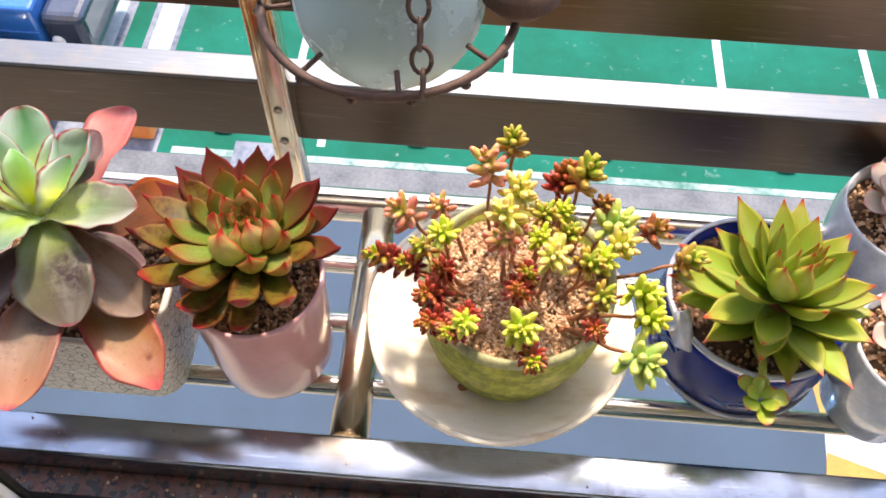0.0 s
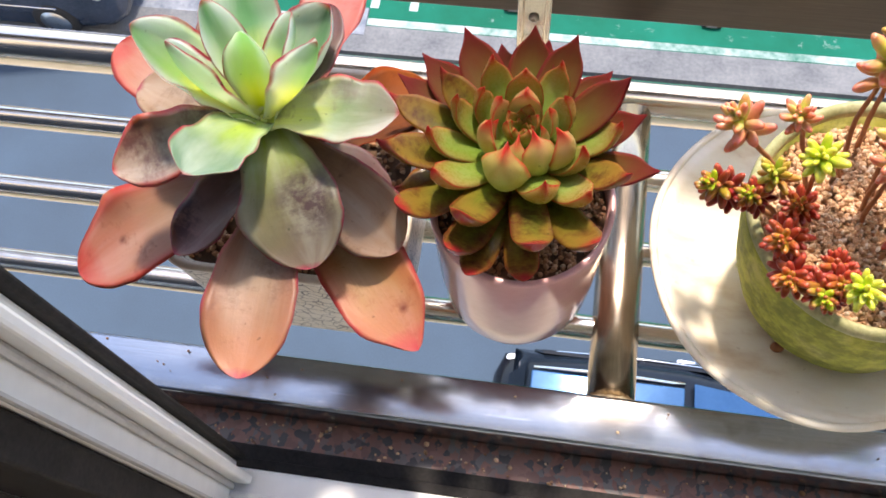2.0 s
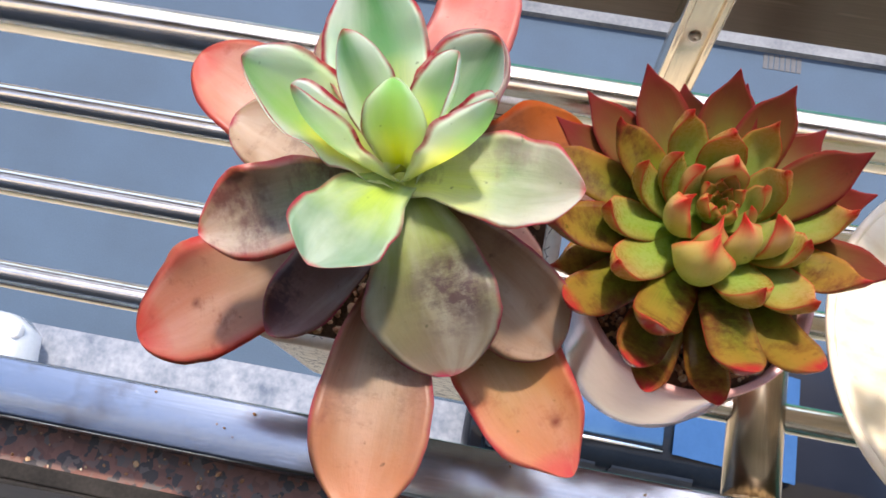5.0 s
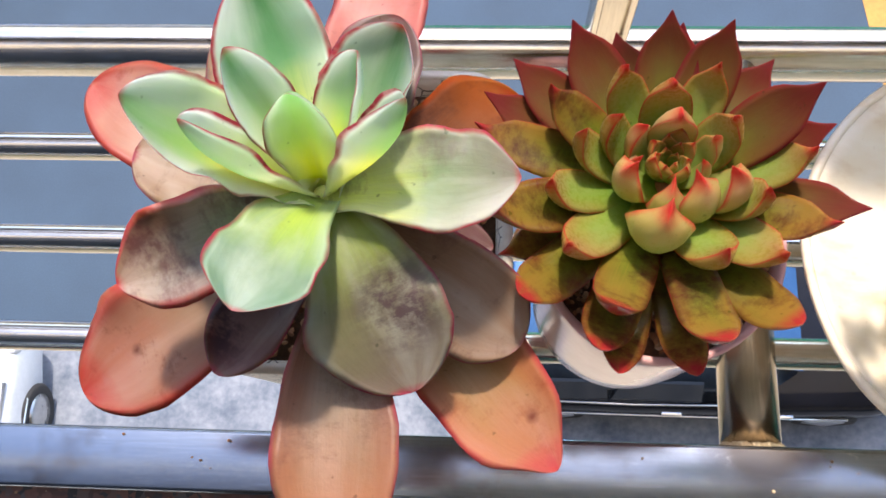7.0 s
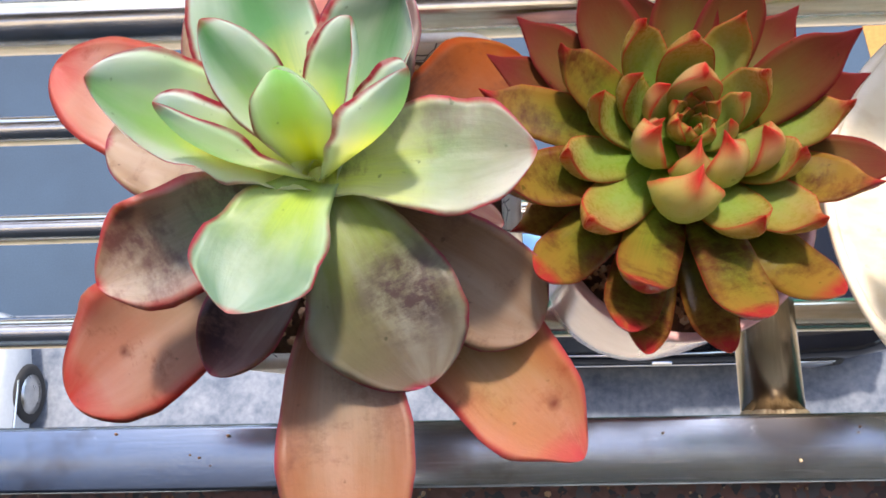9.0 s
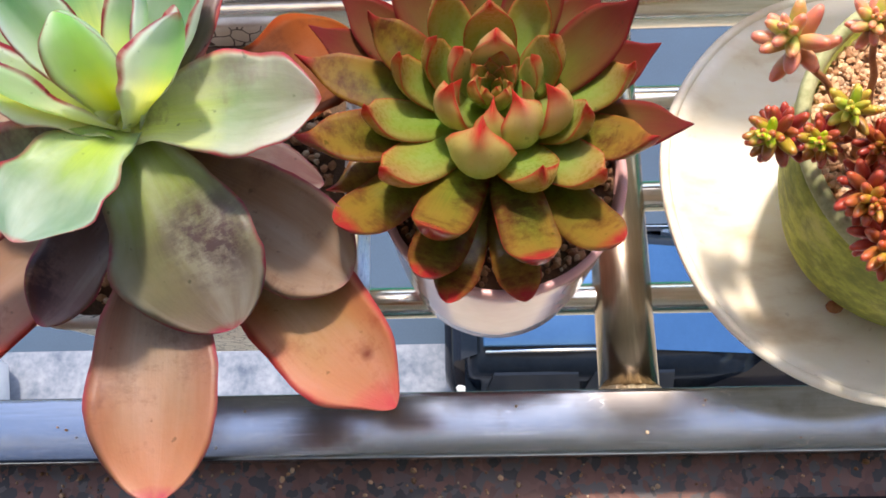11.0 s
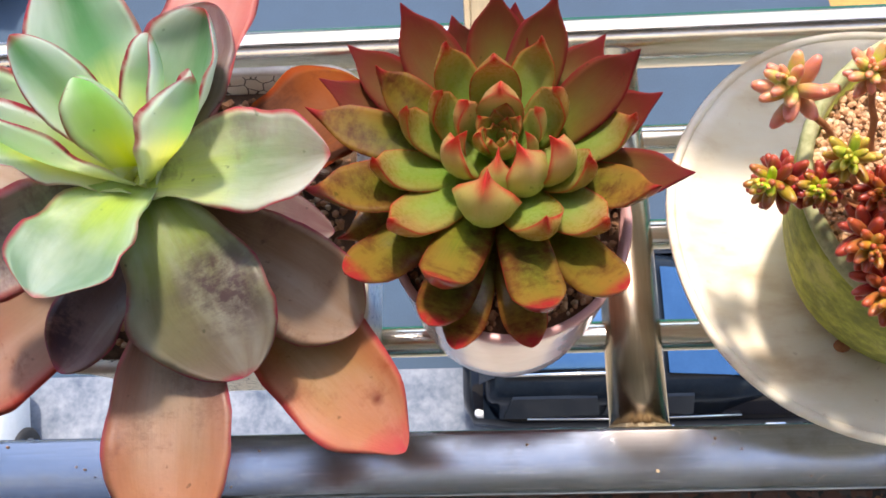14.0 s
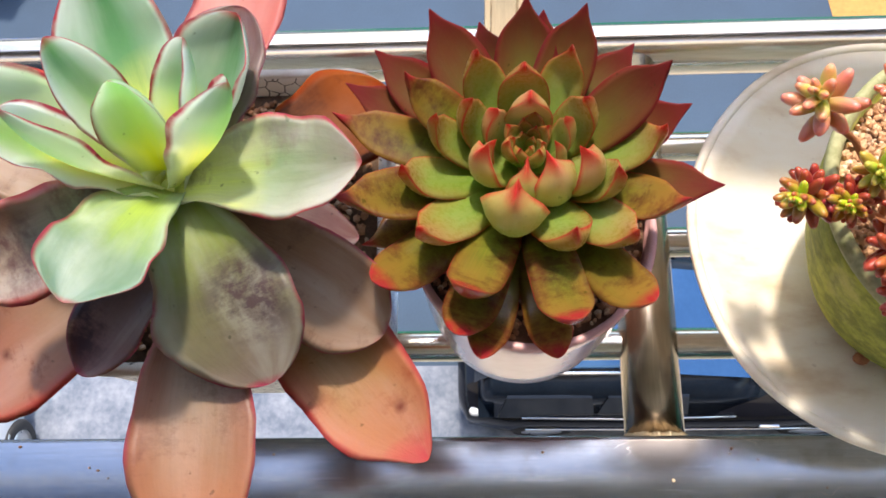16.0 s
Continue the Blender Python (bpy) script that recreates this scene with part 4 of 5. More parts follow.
def leaf(parent, mat, base, tip, width, arch=0.0, cup=0.25, thick=0.10, roll=0.0, shape=SPOON, wave=0.0, mucro=0.0, rows=16, cols=10, label="", belly=0.0, curl=0.0, full=0.8, swell=0.22):
    """A fleshy leaf from base to tip. arch lifts the middle; cup raises the margins; thick is thickness over width; roll turns it about its length."""
    b, t = Vector(base), Vector(tip)
    end = (t - b).normalized()
    t = t - curl * (Vector((0, 0, 1)) - end * end.z).normalized()
    ctrl = (b + t) / 2 + Vector((0, 0, arch))
    flat = Vector((t.x - b.x, t.y - b.y, 0))
    if flat.length < 1e-4:
        flat = Vector((0, -1, 0))
    ctrl += flat.normalized() * belly
    side0 = flat.normalized().cross(Vector((0, 0, 1)))
    bm = bmesh.new()
    uvl = bm.loops.layers.uv.new("UVMap")
    seed = random.uniform(0, 100)
    rings, coords = [], {}
    half = cols // 2
    for i in range(rows + 1):
        v = 1 - (1 - i / rows) ** 1.7
        p = b * (1 - v) ** 2 + ctrl * 2 * v * (1 - v) + t * v * v
        tang = ((ctrl - b) * (1 - v) + (t - ctrl) * v).normalized()
        side = (side0 - tang * side0.dot(tang)).normalized()
        side = Matrix.Rotation(radians(roll) * min(1.0, 0.4 + v), 3, tang) @ side
        up = side.cross(tang)
        w = 0.5 * width * max(0.02, outline(shape, v))
        th = thick * width * (0.55 + 0.45 * math.sin(math.pi * min(1.0, 0.15 + 0.85 * v))) * (1.0 if v < full else max(0.12, 1 - (v - full) / (1.02 - full)))
        if curl and v > 0.66:
            p = p + up * curl * ((v - 0.66) / 0.34) ** 1.6
        if mucro and v > 0.9:
            p = p + up * mucro * ((v - 0.9) / 0.1) ** 2
        ring = []
        for k in range(2 * cols):
            if k <= cols:
                u = -1 + 2 * k / cols
                off = cup * w * (u * u - 0.5 * math.cos(u * 0.8)) + swell * th * (1 - u * u)
            else:
                u = 1 - 2 * (k - cols) / cols
                off = cup * w * (u * u - 0.5 * math.cos(u * 0.8)) - th * (1 - u * u) ** 0.7
            calm = 1 - v ** 5
            rip = calm * wave * width * (abs(u) ** 3) * noise.noise(Vector((v * 5.0, 3.0 * (1 if u > 0 else -1), seed)))
            edge_x = 1 + calm * ((0.05 + 0.5 * wave) * noise.noise(Vector((v * 4, u * 2, seed + 9))) + 0.14 * wave * noise.noise(Vector((v * 17, u * 2, seed + 31))))
            vert = bm.verts.new(p + side * (u * w * edge_x) + up * (off + rip))
            coords[vert] = (u * 0.5 + 0.5, v)
            ring.append(vert)
        rings.append(ring)
    n = 2 * cols
    for a, c in zip(rings, rings[1:]):
        for k in range(n):
            bm.faces.new((a[k], a[(k + 1) % n], c[(k + 1) % n], c[k]))
    bm.faces.new(rings[0][::-1])
    bm.faces.new(rings[-1])
    bmesh.ops.recalc_face_normals(bm, faces=bm.faces)
    for f in bm.faces:
        f.smooth = True
        for loop in f.loops:
            loop[uvl].uv = coords[loop.vert]
    return part("leaf", bm, mat, parent, label, keep=True)


def grit(parent, mat, at, rx, ry, count, size, dome=0.0, square=False, seed=3, name="grit"):
    """Loose gravel as small uneven stones over an oval or square bed."""
    rng = random.Random(seed)
    proto = bmesh.new()
    bmesh.ops.create_icosphere(proto, subdivisions=1, radius=1.0)
    pv = [v.co.copy() for v in proto.verts]
    pf = [[v.index for v in f.verts] for f in proto.faces]
    proto.free()
    verts, faces = [], []
    for _ in range(count):
        while True:
            x, y = rng.uniform(-1, 1), rng.uniform(-1, 1)
            if square or x * x + y * y < 1:
                break
        z = dome * (1 - (x * x + y * y)) + rng.uniform(-0.2, 0.9) * size
        s = size * rng.uniform(0.55, 1.25)
        m = Matrix.LocRotScale((at[0] + x * rx, at[1] + y * ry, at[2] + z), Euler([rng.uniform(0, 6.28) for _ in range(3)]), (s, s * rng.uniform(0.6, 1), s * rng.uniform(0.5, 0.9)))
        o = len(verts)
        verts += [tuple(m @ (p * rng.uniform(0.78, 1.12))) for p in pv]
        faces += [[o + k for k in f] for f in pf]
    me = bpy.data.meshes.new(name)
    me.from_pydata(verts, [], faces)
    me.materials.append(mat)
    ob = new(name, me)
    ob.parent = parent
    ob.matrix_parent_inverse = Matrix.Translation(-parent.location)
    return tagged(ob, kind="stuff")

# ---------------------------------------------------------------- large pale rosette in the crackle pot
a_plant = thing("potted_succulent", (-0.340, 0.3225, -0.0195), "large pale green and pink rosette succulent in a square crackle-glazed pot", "potted plant")
AX, AY = -0.340, 0.3225
bm = bmesh.new()
secs = []
for half, z in ((0.072, -0.0195), (0.078, -0.0165), (0.081, 0.04), (0.0845, 0.096), (0.0855, 0.104), (0.0848, 0.108), (0.081, 0.108), (0.0785, 0.104), (0.076, 0.085)):
    secs.append([(AX + px, AY + py, z) for px, py in rounded_square(half, 0.026)])
loft(bm, secs)
a_pot = part("pot", bm, CRACKLE, a_plant, "square tapered cream pot with dark crackle lines")
bm = bmesh.new()
loft(bm, [[(AX + px, AY + py, z) for px, py in rounded_square(h, 0.027)] for h, z in ((0.0858, 0.1035), (0.0862, 0.1062), (0.0854, 0.1088), (0.0808, 0.1088), (0.0802, 0.106))], True)
part("rim", bm, CREAM_RIM, a_pot, "plain cream glazed rim")
bm = bmesh.new()
loft(bm, [[(AX + px, AY + py, z) for px, py in rounded_square(h, 0.026)] for h, z in ((0.0758, 0.086), (0.077, 0.093))])
part("soil", bm, SOIL, a_plant)
grit(a_plant, RED_GRIT, (AX, AY, 0.094), 0.073, 0.073, 1300, 0.0030, 0.002, True, 11)
bm = bmesh.new()
tube(bm, [(-0.337, 0.303, 0.09), (-0.336, 0.301, 0.15), (-0.336, 0.300, 0.206)], [0.010, 0.012, 0.006], 12)
part("stem", bm, PALE_STEM, a_plant)


def a_leaf(mat, x, y, z, width, zb, arch, cup=0.22, roll=0.0, shape=SPOON, thick=0.075, wave=0.20, mucro=0.0):
    c = Vector((-0.336, 0.300, zb))
    d = Vector((x, y, 0)) - Vector((c.x, c.y, 0))
    c += d.normalized() * min(0.006 if zb < 0.19 else 0.0025, d.length * 0.2)
    leaf(a_plant, mat, c, (x, y, z), width, arch, cup, thick, roll, shape, wave, mucro, rows=30, cols=12)


# heart of the rosette
a_leaf(A_HEART, -0.3385, 0.3185, 0.267, 0.030, 0.214, -0.006, 0.55, -8, OVATE, 0.10, 0.04, 0.003)
a_leaf(A_INNER, -0.3625, 0.3320, 0.271, 0.025, 0.214, -0.008, 0.60, 8, OBLONG, 0.07, 0.14)
a_leaf(A_INNER, -0.3160, 0.3372, 0.260, 0.024, 0.214, -0.006, 0.75, -30, OBLONG, 0.07, 0.14)
a_leaf(A_INNER, -0.2970, 0.3165, 0.2635, 0.023, 0.210, -0.002, 1.1, -52, OBLONG, 0.07, 0.14)
a_leaf(A_INNER, -0.3780, 0.3065, 0.2660, 0.022, 0.208, -0.012, 1.1, 46, OBLONG, 0.07, 0.14)
# green middle leaves
a_leaf(A_GREEN, -0.368, 0.382, 0.237, 0.048, 0.207, 0.006, 0.36, 0, OBLONG)
a_leaf(A_GREEN, -0.302, 0.358, 0.243, 0.042, 0.207, -0.004, 0.70, -12, OBLONG)
a_leaf(A_INNER, -0.402, 0.317, 0.264, 0.044, 0.207, -0.012, 0.55, 14, OBLONG)
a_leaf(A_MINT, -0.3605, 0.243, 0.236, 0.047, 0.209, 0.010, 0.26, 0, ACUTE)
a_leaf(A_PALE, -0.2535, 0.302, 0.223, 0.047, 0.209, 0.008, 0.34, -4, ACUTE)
# grey-purple ring
a_leaf(A_PURPLE, -0.4245, 0.2615, 0.193, 0.046, 0.201, 0.016, 0.28, -14, ACUTE)
a_leaf(A_OLIVE, -0.2975, 0.222, 0.172, 0.060, 0.203, 0.020, 0.18, 6, OBLONG)
a_leaf(A_MAUVE, -0.2510, 0.246, 0.157, 0.050, 0.193, 0.016, 0.18, 8, OBOVATE)
a_leaf(A_MAUVE, -0.424, 0.322, 0.196, 0.046, 0.183, 0.010, 0.24, 0, OBLONG)
a_leaf(A_DARK, -0.306, 0.374, 0.223, 0.042, 0.193, 0.008, 0.3, 0, OBLONG)
a_leaf(A_MAUVE, -0.378, 0.367, 0.226, 0.042, 0.193, 0.006, 0.2, 0, OBLONG)
a_leaf(A_DARK, -0.2640, 0.2935, 0.152, 0.030, 0.169, 0.012, 0.25, 0, ACUTE)
a_leaf(A_DARK, -0.3935, 0.2310, 0.147, 0.038, 0.167, 0.014, 0.2, 0, STRAP)
# old pink outer leaves
a_leaf(A_ORANGE, -0.2325, 0.1925, 0.132, 0.056, 0.155, 0.010, 0.16, 4, POINTED)
a_leaf(A_PINK, -0.328, 0.153, 0.165, 0.055, 0.157, 0.010, 0.14, 0, OBOVATE)
a_leaf(A_BLUSH, -0.472, 0.224, 0.110, 0.062, 0.151, 0.024, 0.16, -6, OBOVATE)
a_leaf(A_BROWN, -0.2532, 0.3759, 0.146, 0.057, 0.148, 0.004, 0.25, 0, OBOVATE)
a_leaf(A_ROSE, -0.314, 0.443, 0.174, 0.046, 0.159, 0.030, 0.25, 0)
a_leaf(A_BLUSH, -0.458, 0.364, 0.178, 0.052, 0.159, 0.014, 0.2, 0)

# ---------------------------------------------------------------- red-tipped rosette in the pink pot
b_plant = thing("potted_succulent", (-0.182, 0.309, -0.0195), "dense red-tipped rosette succulent in a glossy pink pot", "potted plant")
BX, BY = -0.1812, 0.3045
bm = bmesh.new()
lathe(bm, [(0.042, -0.0195), (0.050, -0.0188), (0.0545, -0.015), (0.0568, -0.006), (0.0590, 0.03), (0.0610, 0.11), (0.0618, 0.125), (0.0616, 0.1285), (0.0598, 0.1300), (0.0578, 0.1285), (0.0568, 0.11)], (BX, BY, 0), 72)
part("pot", bm, PINK_GLAZE, b_plant, "glossy pale pink ceramic pot")
bm = bmesh.new()
lathe(bm, [(0.0566, 0.100), (0.0564, 0.119)], (BX, BY, 0), 40)
part("soil", bm, SOIL, b_plant)
grit(b_plant, RED_GRIT, (BX, BY, 0.120), 0.0550, 0.0545, 1100, 0.0024, 0.002, False, 12)
bm = bmesh.new()
tube(bm, [(-0.183, 0.312, 0.11), (-0.184, 0.320, 0.135), (-0.184, 0.324, 0.156)], [0.014, 0.018, 0.008], 12)
part("stem", bm, STEM, b_plant)


def b_leaf(mat, x, y, z, width, zb, arch, cup=0.30, roll=0.0, thick=0.22, shape=DART, mucro=0.0, belly=0.0, curl=0.0):
    c = Vector((-0.185, 0.326, zb + 0.0105))
    d = Vector((x, y, 0)) - Vector((c.x, c.y, 0))
    c += d.normalized() * min(0.010, d.length * 0.3)
    leaf(b_plant, mat, c, (x, y, z), width, arch, cup, thick, roll, shape, 0.02, mucro, rows=18, cols=8, belly=belly, curl=curl, full=0.91, swell=0.34)


# upright claws round the heart
for x, y, z, w in ((-0.1911, 0.2991, 0.2087, 0.0275), (-0.2032, 0.3185, 0.2000, 0.0225), (-0.1993, 0.3254, 0.1900, 0.0120), (-0.1784, 0.3170, 0.1960, 0.0215), (-0.1859, 0.3167, 0.1905, 0.0155), (-0.1645, 0.3168, 0.2005, 0.0210),
                   (-0.1698, 0.3320, 0.1975, 0.0145), (-0.1984, 0.3356, 0.1990, 0.0170), (-0.1843, 0.3385, 0.2027, 0.0225), (-0.1741, 0.3237, 0.1910, 0.0115)):
    front = y < 0.3182
    b_leaf(B_INNER, x, y, z, (1.14 if front else 1.0) * w, 0.142 if front else 0.148, -0.004 if front else -0.008, 0.16, 0, 0.36, CLAW, 0.0, 0.024 if front else 0.012)
for k in range(13):
    a, r = radians(137.5 * k), 0.0031 * math.sqrt(k + 0.4)
    b_leaf(B_MID, -0.1848 + r * math.cos(a), 0.3300 + r * math.sin(a), 0.1815 + 0.0007 * k, 0.0060 + 0.00055 * k, 0.156, 0.0, 0.35, 0, 0.34, CLAW, 0.0, 0.001)
# green ring
for x, y, z, w in ((-0.1671, 0.2800, 0.2020, 0.0290), (-0.2338, 0.2812, 0.2020, 0.0270), (-0.1470, 0.3091, 0.1974, 0.0255), (-0.1397, 0.2812, 0.1929, 0.0285), (-0.2409, 0.3103, 0.2005, 0.0240), (-0.2255, 0.3327, 0.2036, 0.0220),
                   (-0.2096, 0.3398, 0.2032, 0.0220), (-0.1612, 0.3407, 0.2004, 0.0250), (-0.1862, 0.3545, 0.2039, 0.0270), (-0.1646, 0.3684, 0.1977, 0.0240), (-0.2073, 0.3620, 0.2059, 0.0250), (-0.1252, 0.3284, 0.1971, 0.0255)):
    b_leaf(B_MID, x, y, z, 0.92 * w, 0.143, -0.010, 0.18, 0, 0.30, CLAW, 0.0, 0.009, 0.006)
# brown-red outer leaves, the front ones ending in a blunt upturned lip
for x, y, z, w in ((-0.2131, 0.2563, 0.2010, 0.0290), (-0.1686, 0.2440, 0.1955, 0.0285), (-0.1352, 0.2540, 0.1830, 0.0290), (-0.2520, 0.2630, 0.1880, 0.0295), (-0.2177, 0.2422, 0.1790, 0.0285), (-0.2074, 0.2354, 0.1600, 0.0250), (-0.1740, 0.2351, 0.1610, 0.0250)):
    b_leaf(B_OUTER, x, y, z, 0.88 * w, 0.139 if z > 0.185 else 0.130, -0.002, 0.10, 0, 0.36, BLUNT, 0.0, 0.006, 0.014)
for x, y, z, w in ((-0.1177, 0.2949, 0.1942, 0.0260), (-0.2691, 0.2970, 0.2010, 0.0290), (-0.2620, 0.2880, 0.1580, 0.0290), (-0.2739, 0.3444, 0.1819, 0.0270), (-0.2399, 0.3585, 0.1929, 0.0265)):
    b_leaf(B_OUTER, x, y, z, 0.93 * w, 0.138, -0.004, 0.22, 0, 0.30, CLAW, 0.0, 0.006, 0.006)
# maroon leaves at the back
for x, y, z, w in ((-0.1000, 0.3055, 0.1815, 0.0270), (-0.1233, 0.3550, 0.2032, 0.0290), (-0.1089, 0.3483, 0.1750, 0.0270), (-0.1311, 0.3861, 0.1650, 0.0270), (-0.1565, 0.3919, 0.1917, 0.0290), (-0.1840, 0.3976, 0.1902, 0.0300), (-0.1745, 0.4030, 0.1700, 0.0290),
                   (-0.2294, 0.3945, 0.1865, 0.0300), (-0.2563, 0.3812, 0.1733, 0.0280), (-0.2700, 0.3650, 0.1710, 0.0240), (-0.2060, 0.4010, 0.1640, 0.0280)):
    b_leaf(B_BACK, x, y, z, 1.0 * w, 0.138, -0.006, 0.30, 0, 0.24, ACUMINATE, 0.0, 0.006, 0.002)

# ---------------------------------------------------------------- cream saucer and mossy pot of stonecrop
saucer = thing("saucer", (0.0366, 0.320, -0.0195), "wide cream stoneware saucer bowl on the rack bars", "saucer")


def plate_wobble(a, z):
    return 1 + 0.006 * math.sin(3 * a + 1) + 0.004 * math.sin(7 * a)


bm = bmesh.new()
lathe(bm, [(0.062, -0.011), (0.078, 0.004), (0.104, 0.036), (0.1205, 0.053), (0.1190, 0.0594), (0.110, 0.052), (0.090, 0.043), (0.060, 0.039), (0.02, 0.038)], (0.0366, 0.320, 0), 96, 1.0, 1.0, plate_wobble)
bowl = part("bowl", bm, CREAM, saucer)
bm = bmesh.new()
lathe(bm, [(0.1190, 0.0525), (0.1222, 0.0545), (0.1248, 0.0580), (0.1240, 0.0602), (0.1215, 0.0607), (0.1192, 0.0597), (0.1192, 0.0560)], (0.0366, 0.320, 0), 96, 1.0, 1.0, plate_wobble, True)
part("rim", bm, CREAM, bowl, "smooth rounded cream rim")
bm = bmesh.new()
lathe(bm, [(0.056, -0.0195), (0.062, -0.0195), (0.066, -0.016), (0.0665, -0.0095), (0.060, -0.0095)], (0.0366, 0.320, 0), 72, closed=True)
part("foot", bm, CREAM_RIM, bowl, "low unglazed foot ring")

TAN_SOIL = plain("tan_sand", (0.30, 0.17, 0.09), (0.52, 0.33, 0.19), 90, 0.95, 0, 0.6, 0.002)
c_plant = thing("potted_succulent", (0.0455, 0.327, 0.040), "trailing jelly-bean stonecrop in a mossy green clay pot with tan grit", "potted plant")
CX, CY = 0.0468, 0.3172


def pot_wobble(a, z):
    return 1 + 0.008 * math.sin(2 * a + 0.6) + 0.007 * math.sin(5 * a + z * 40)


def pot_lean(z):
    """Centre of the leaning pot at a height."""
    k = (0.135 - z) / 0.10
    return CX - 0.004 * k, CY - 0.022 * k


def clay(name, profile, mat, parent, label="", closed=False, seg=80):
    """A turned clay form that follows the lean of the pot."""
    bm = bmesh.new()
    lathe(bm, profile, (0, 0, 0), seg, 1.0, 1.0, pot_wobble, closed)
    for v in bm.verts:
        x, y = pot_lean(v.co.z)
        v.co.x, v.co.y = v.co.x + x, v.co.y + y
    return part(name, bm, mat, parent, label)


c_pot = clay("pot", [(0.030, 0.0395), (0.047, 0.0400), (0.056, 0.046), (0.0690, 0.066), (0.0768, 0.086), (0.0812, 0.108), (0.0832, 0.126), (0.0828, 0.1335), (0.081, 0.135), (0.0775, 0.133), (0.075, 0.115)], MOSS, c_plant, "mossy green weathered clay pot")
clay("rim", [(0.0825, 0.1280), (0.0845, 0.1325), (0.0832, 0.1364), (0.0795, 0.1370), (0.0770, 0.1340), (0.0770, 0.1280)], MOSS_RIM_LIT, c_pot, "rounded lip, paler for its highlight", True)
bm = bmesh.new()
bmesh.ops.create_icosphere(bm, subdivisions=2, radius=0.0040, matrix=Matrix.Translation((0.0064, 0.2527, 0.0445)) @ Matrix.Diagonal((1.25, 1, 0.75, 1)))
part("drain_plug", bm, STEM, c_pot, "small brown plug at the foot of the pot")
clay("soil", [(0.0740, 0.106), (0.0745, 0.120)], TAN_SOIL, c_plant, seg=48)
grit(c_plant, GRIT, (CX, CY - 0.002, 0.1215), 0.0745, 0.0740, 4800, 0.0023, 0.006, False, 13)


def beads(parent, mat, at, size, axis=(0, 0, 1), count=16, plump=0.42, seed=0, tall=0.9):
    """A bud of jelly-bean leaves set in a spiral round an axis."""
    rng = random.Random(seed)
    ax = Vector(axis).normalized()
    e1 = ax.orthogonal().normalized()
    e2 = ax.cross(e1)
    bm = bmesh.new()
    uvl = bm.loops.layers.uv.new("UVMap")
    for k in range(count):
        q = k / (count - 1)
        a = radians(137.5 * k + rng.uniform(-12, 12))
        el = radians(84 - 62 * q ** 0.6 + rng.uniform(-7, 7))
        ln = size * (0.40 + 0.60 * min(1, 2.2 * q)) * rng.uniform(0.85, 1.12) * (1 - 0.15 * q)
        d = (math.cos(a) * e1 + math.sin(a) * e2) * math.cos(el) + ax * math.sin(el)
        root = Vector(at) + ax * size * (0.30 - tall * q)
        s = d.orthogonal().normalized()
        t = d.cross(s)
        r = ln * plump * 0.5
        rings = []
        for v in (0.06, 0.22, 0.45, 0.7, 0.88, 0.97):
            rr = r * (math.sin(math.pi * min(0.97, 0.12 + 0.86 * v)) ** 0.6) * (0.75 + 0.35 * v)
            rings.append(([bm.verts.new(root + d * ln * v + rr * (math.cos(b) * s + math.sin(b) * t)) for b in (2 * math.pi * j / 8 for j in range(8))], v))
        faces = []
        for (p, v0), (n, v1) in zip(rings, rings[1:]):
            for j in range(8):
                f = bm.faces.new((p[j], p[(j + 1) % 8], n[(j + 1) % 8], n[j]))
                for loop, vv in zip(f.loops, (v0, v0, v1, v1)):
                    loop[uvl].uv = (q, vv)
        for ring, vv, rev in ((rings[0][0], 0.0, True), (rings[-1][0], 1.0, False)):
            f = bm.faces.new(ring[::-1] if rev else ring)
            for loop in f.loops:
                loop[uvl].uv = (q, vv)
    bmesh.ops.recalc_face_normals(bm, faces=bm.faces)
    for f in bm.faces:
        f.smooth = True
    return part("leaf_bud", bm, mat, parent, keep=True)


def sprig(mat, at, size, root=None, axis=None, count=19, plump=0.39, seed=0, tall=0.9):
    """A stonecrop branch: a bent stem from the grit to its bud."""
    at = Vector(at)
    out = Vector((at.x - CX, at.y - CY, 0))
    if root is None:
        root = Vector((CX, CY, 0)) + out * 0.62
        if out.length > 0.078:
            root = Vector((CX, CY, 0)) + out.normalized() * 0.055
    root = Vector((root[0], root[1], 0.124))
    ax = Vector(axis) if axis else Vector((out.x * 4, out.y * 4 - 0.25, 0.75))
    end = at - ax.normalized() * size * 0.5 * tall
    flat = root.lerp(end, 0.75)
    reach = Vector((flat.x - CX, (flat.y - CY), 0)).length
    low = Vector((flat.x, flat.y, 0.127 if reach < 0.066 else max(0.145, end.z - 0.012)))
    bm = bmesh.new()
    pts = [root * (1 - k) ** 2 + low * 2 * k * (1 - k) + end * k * k for k in (j / 11 for j in range(12))]
    pts = [p + Vector((0.0008 * math.sin(seed + 1.3 * j), 0.0008 * math.sin(1.7 * seed + 1.1 * j), 0)) if 0 < j < 11 else p for j, p in enumerate(pts)]
    tube(bm, pts, [0.0019 - 0.0005 * j / 11 for j in range(12)], 8)
    stem = part("stem", bm, STEM, c_plant)
    if mat in (S_RED, S_LIMERED):
        count, plump, tall = 34, 0.37, 1.25 * tall
    beads(stem, mat, at, size, ax, count, plump, seed, tall)


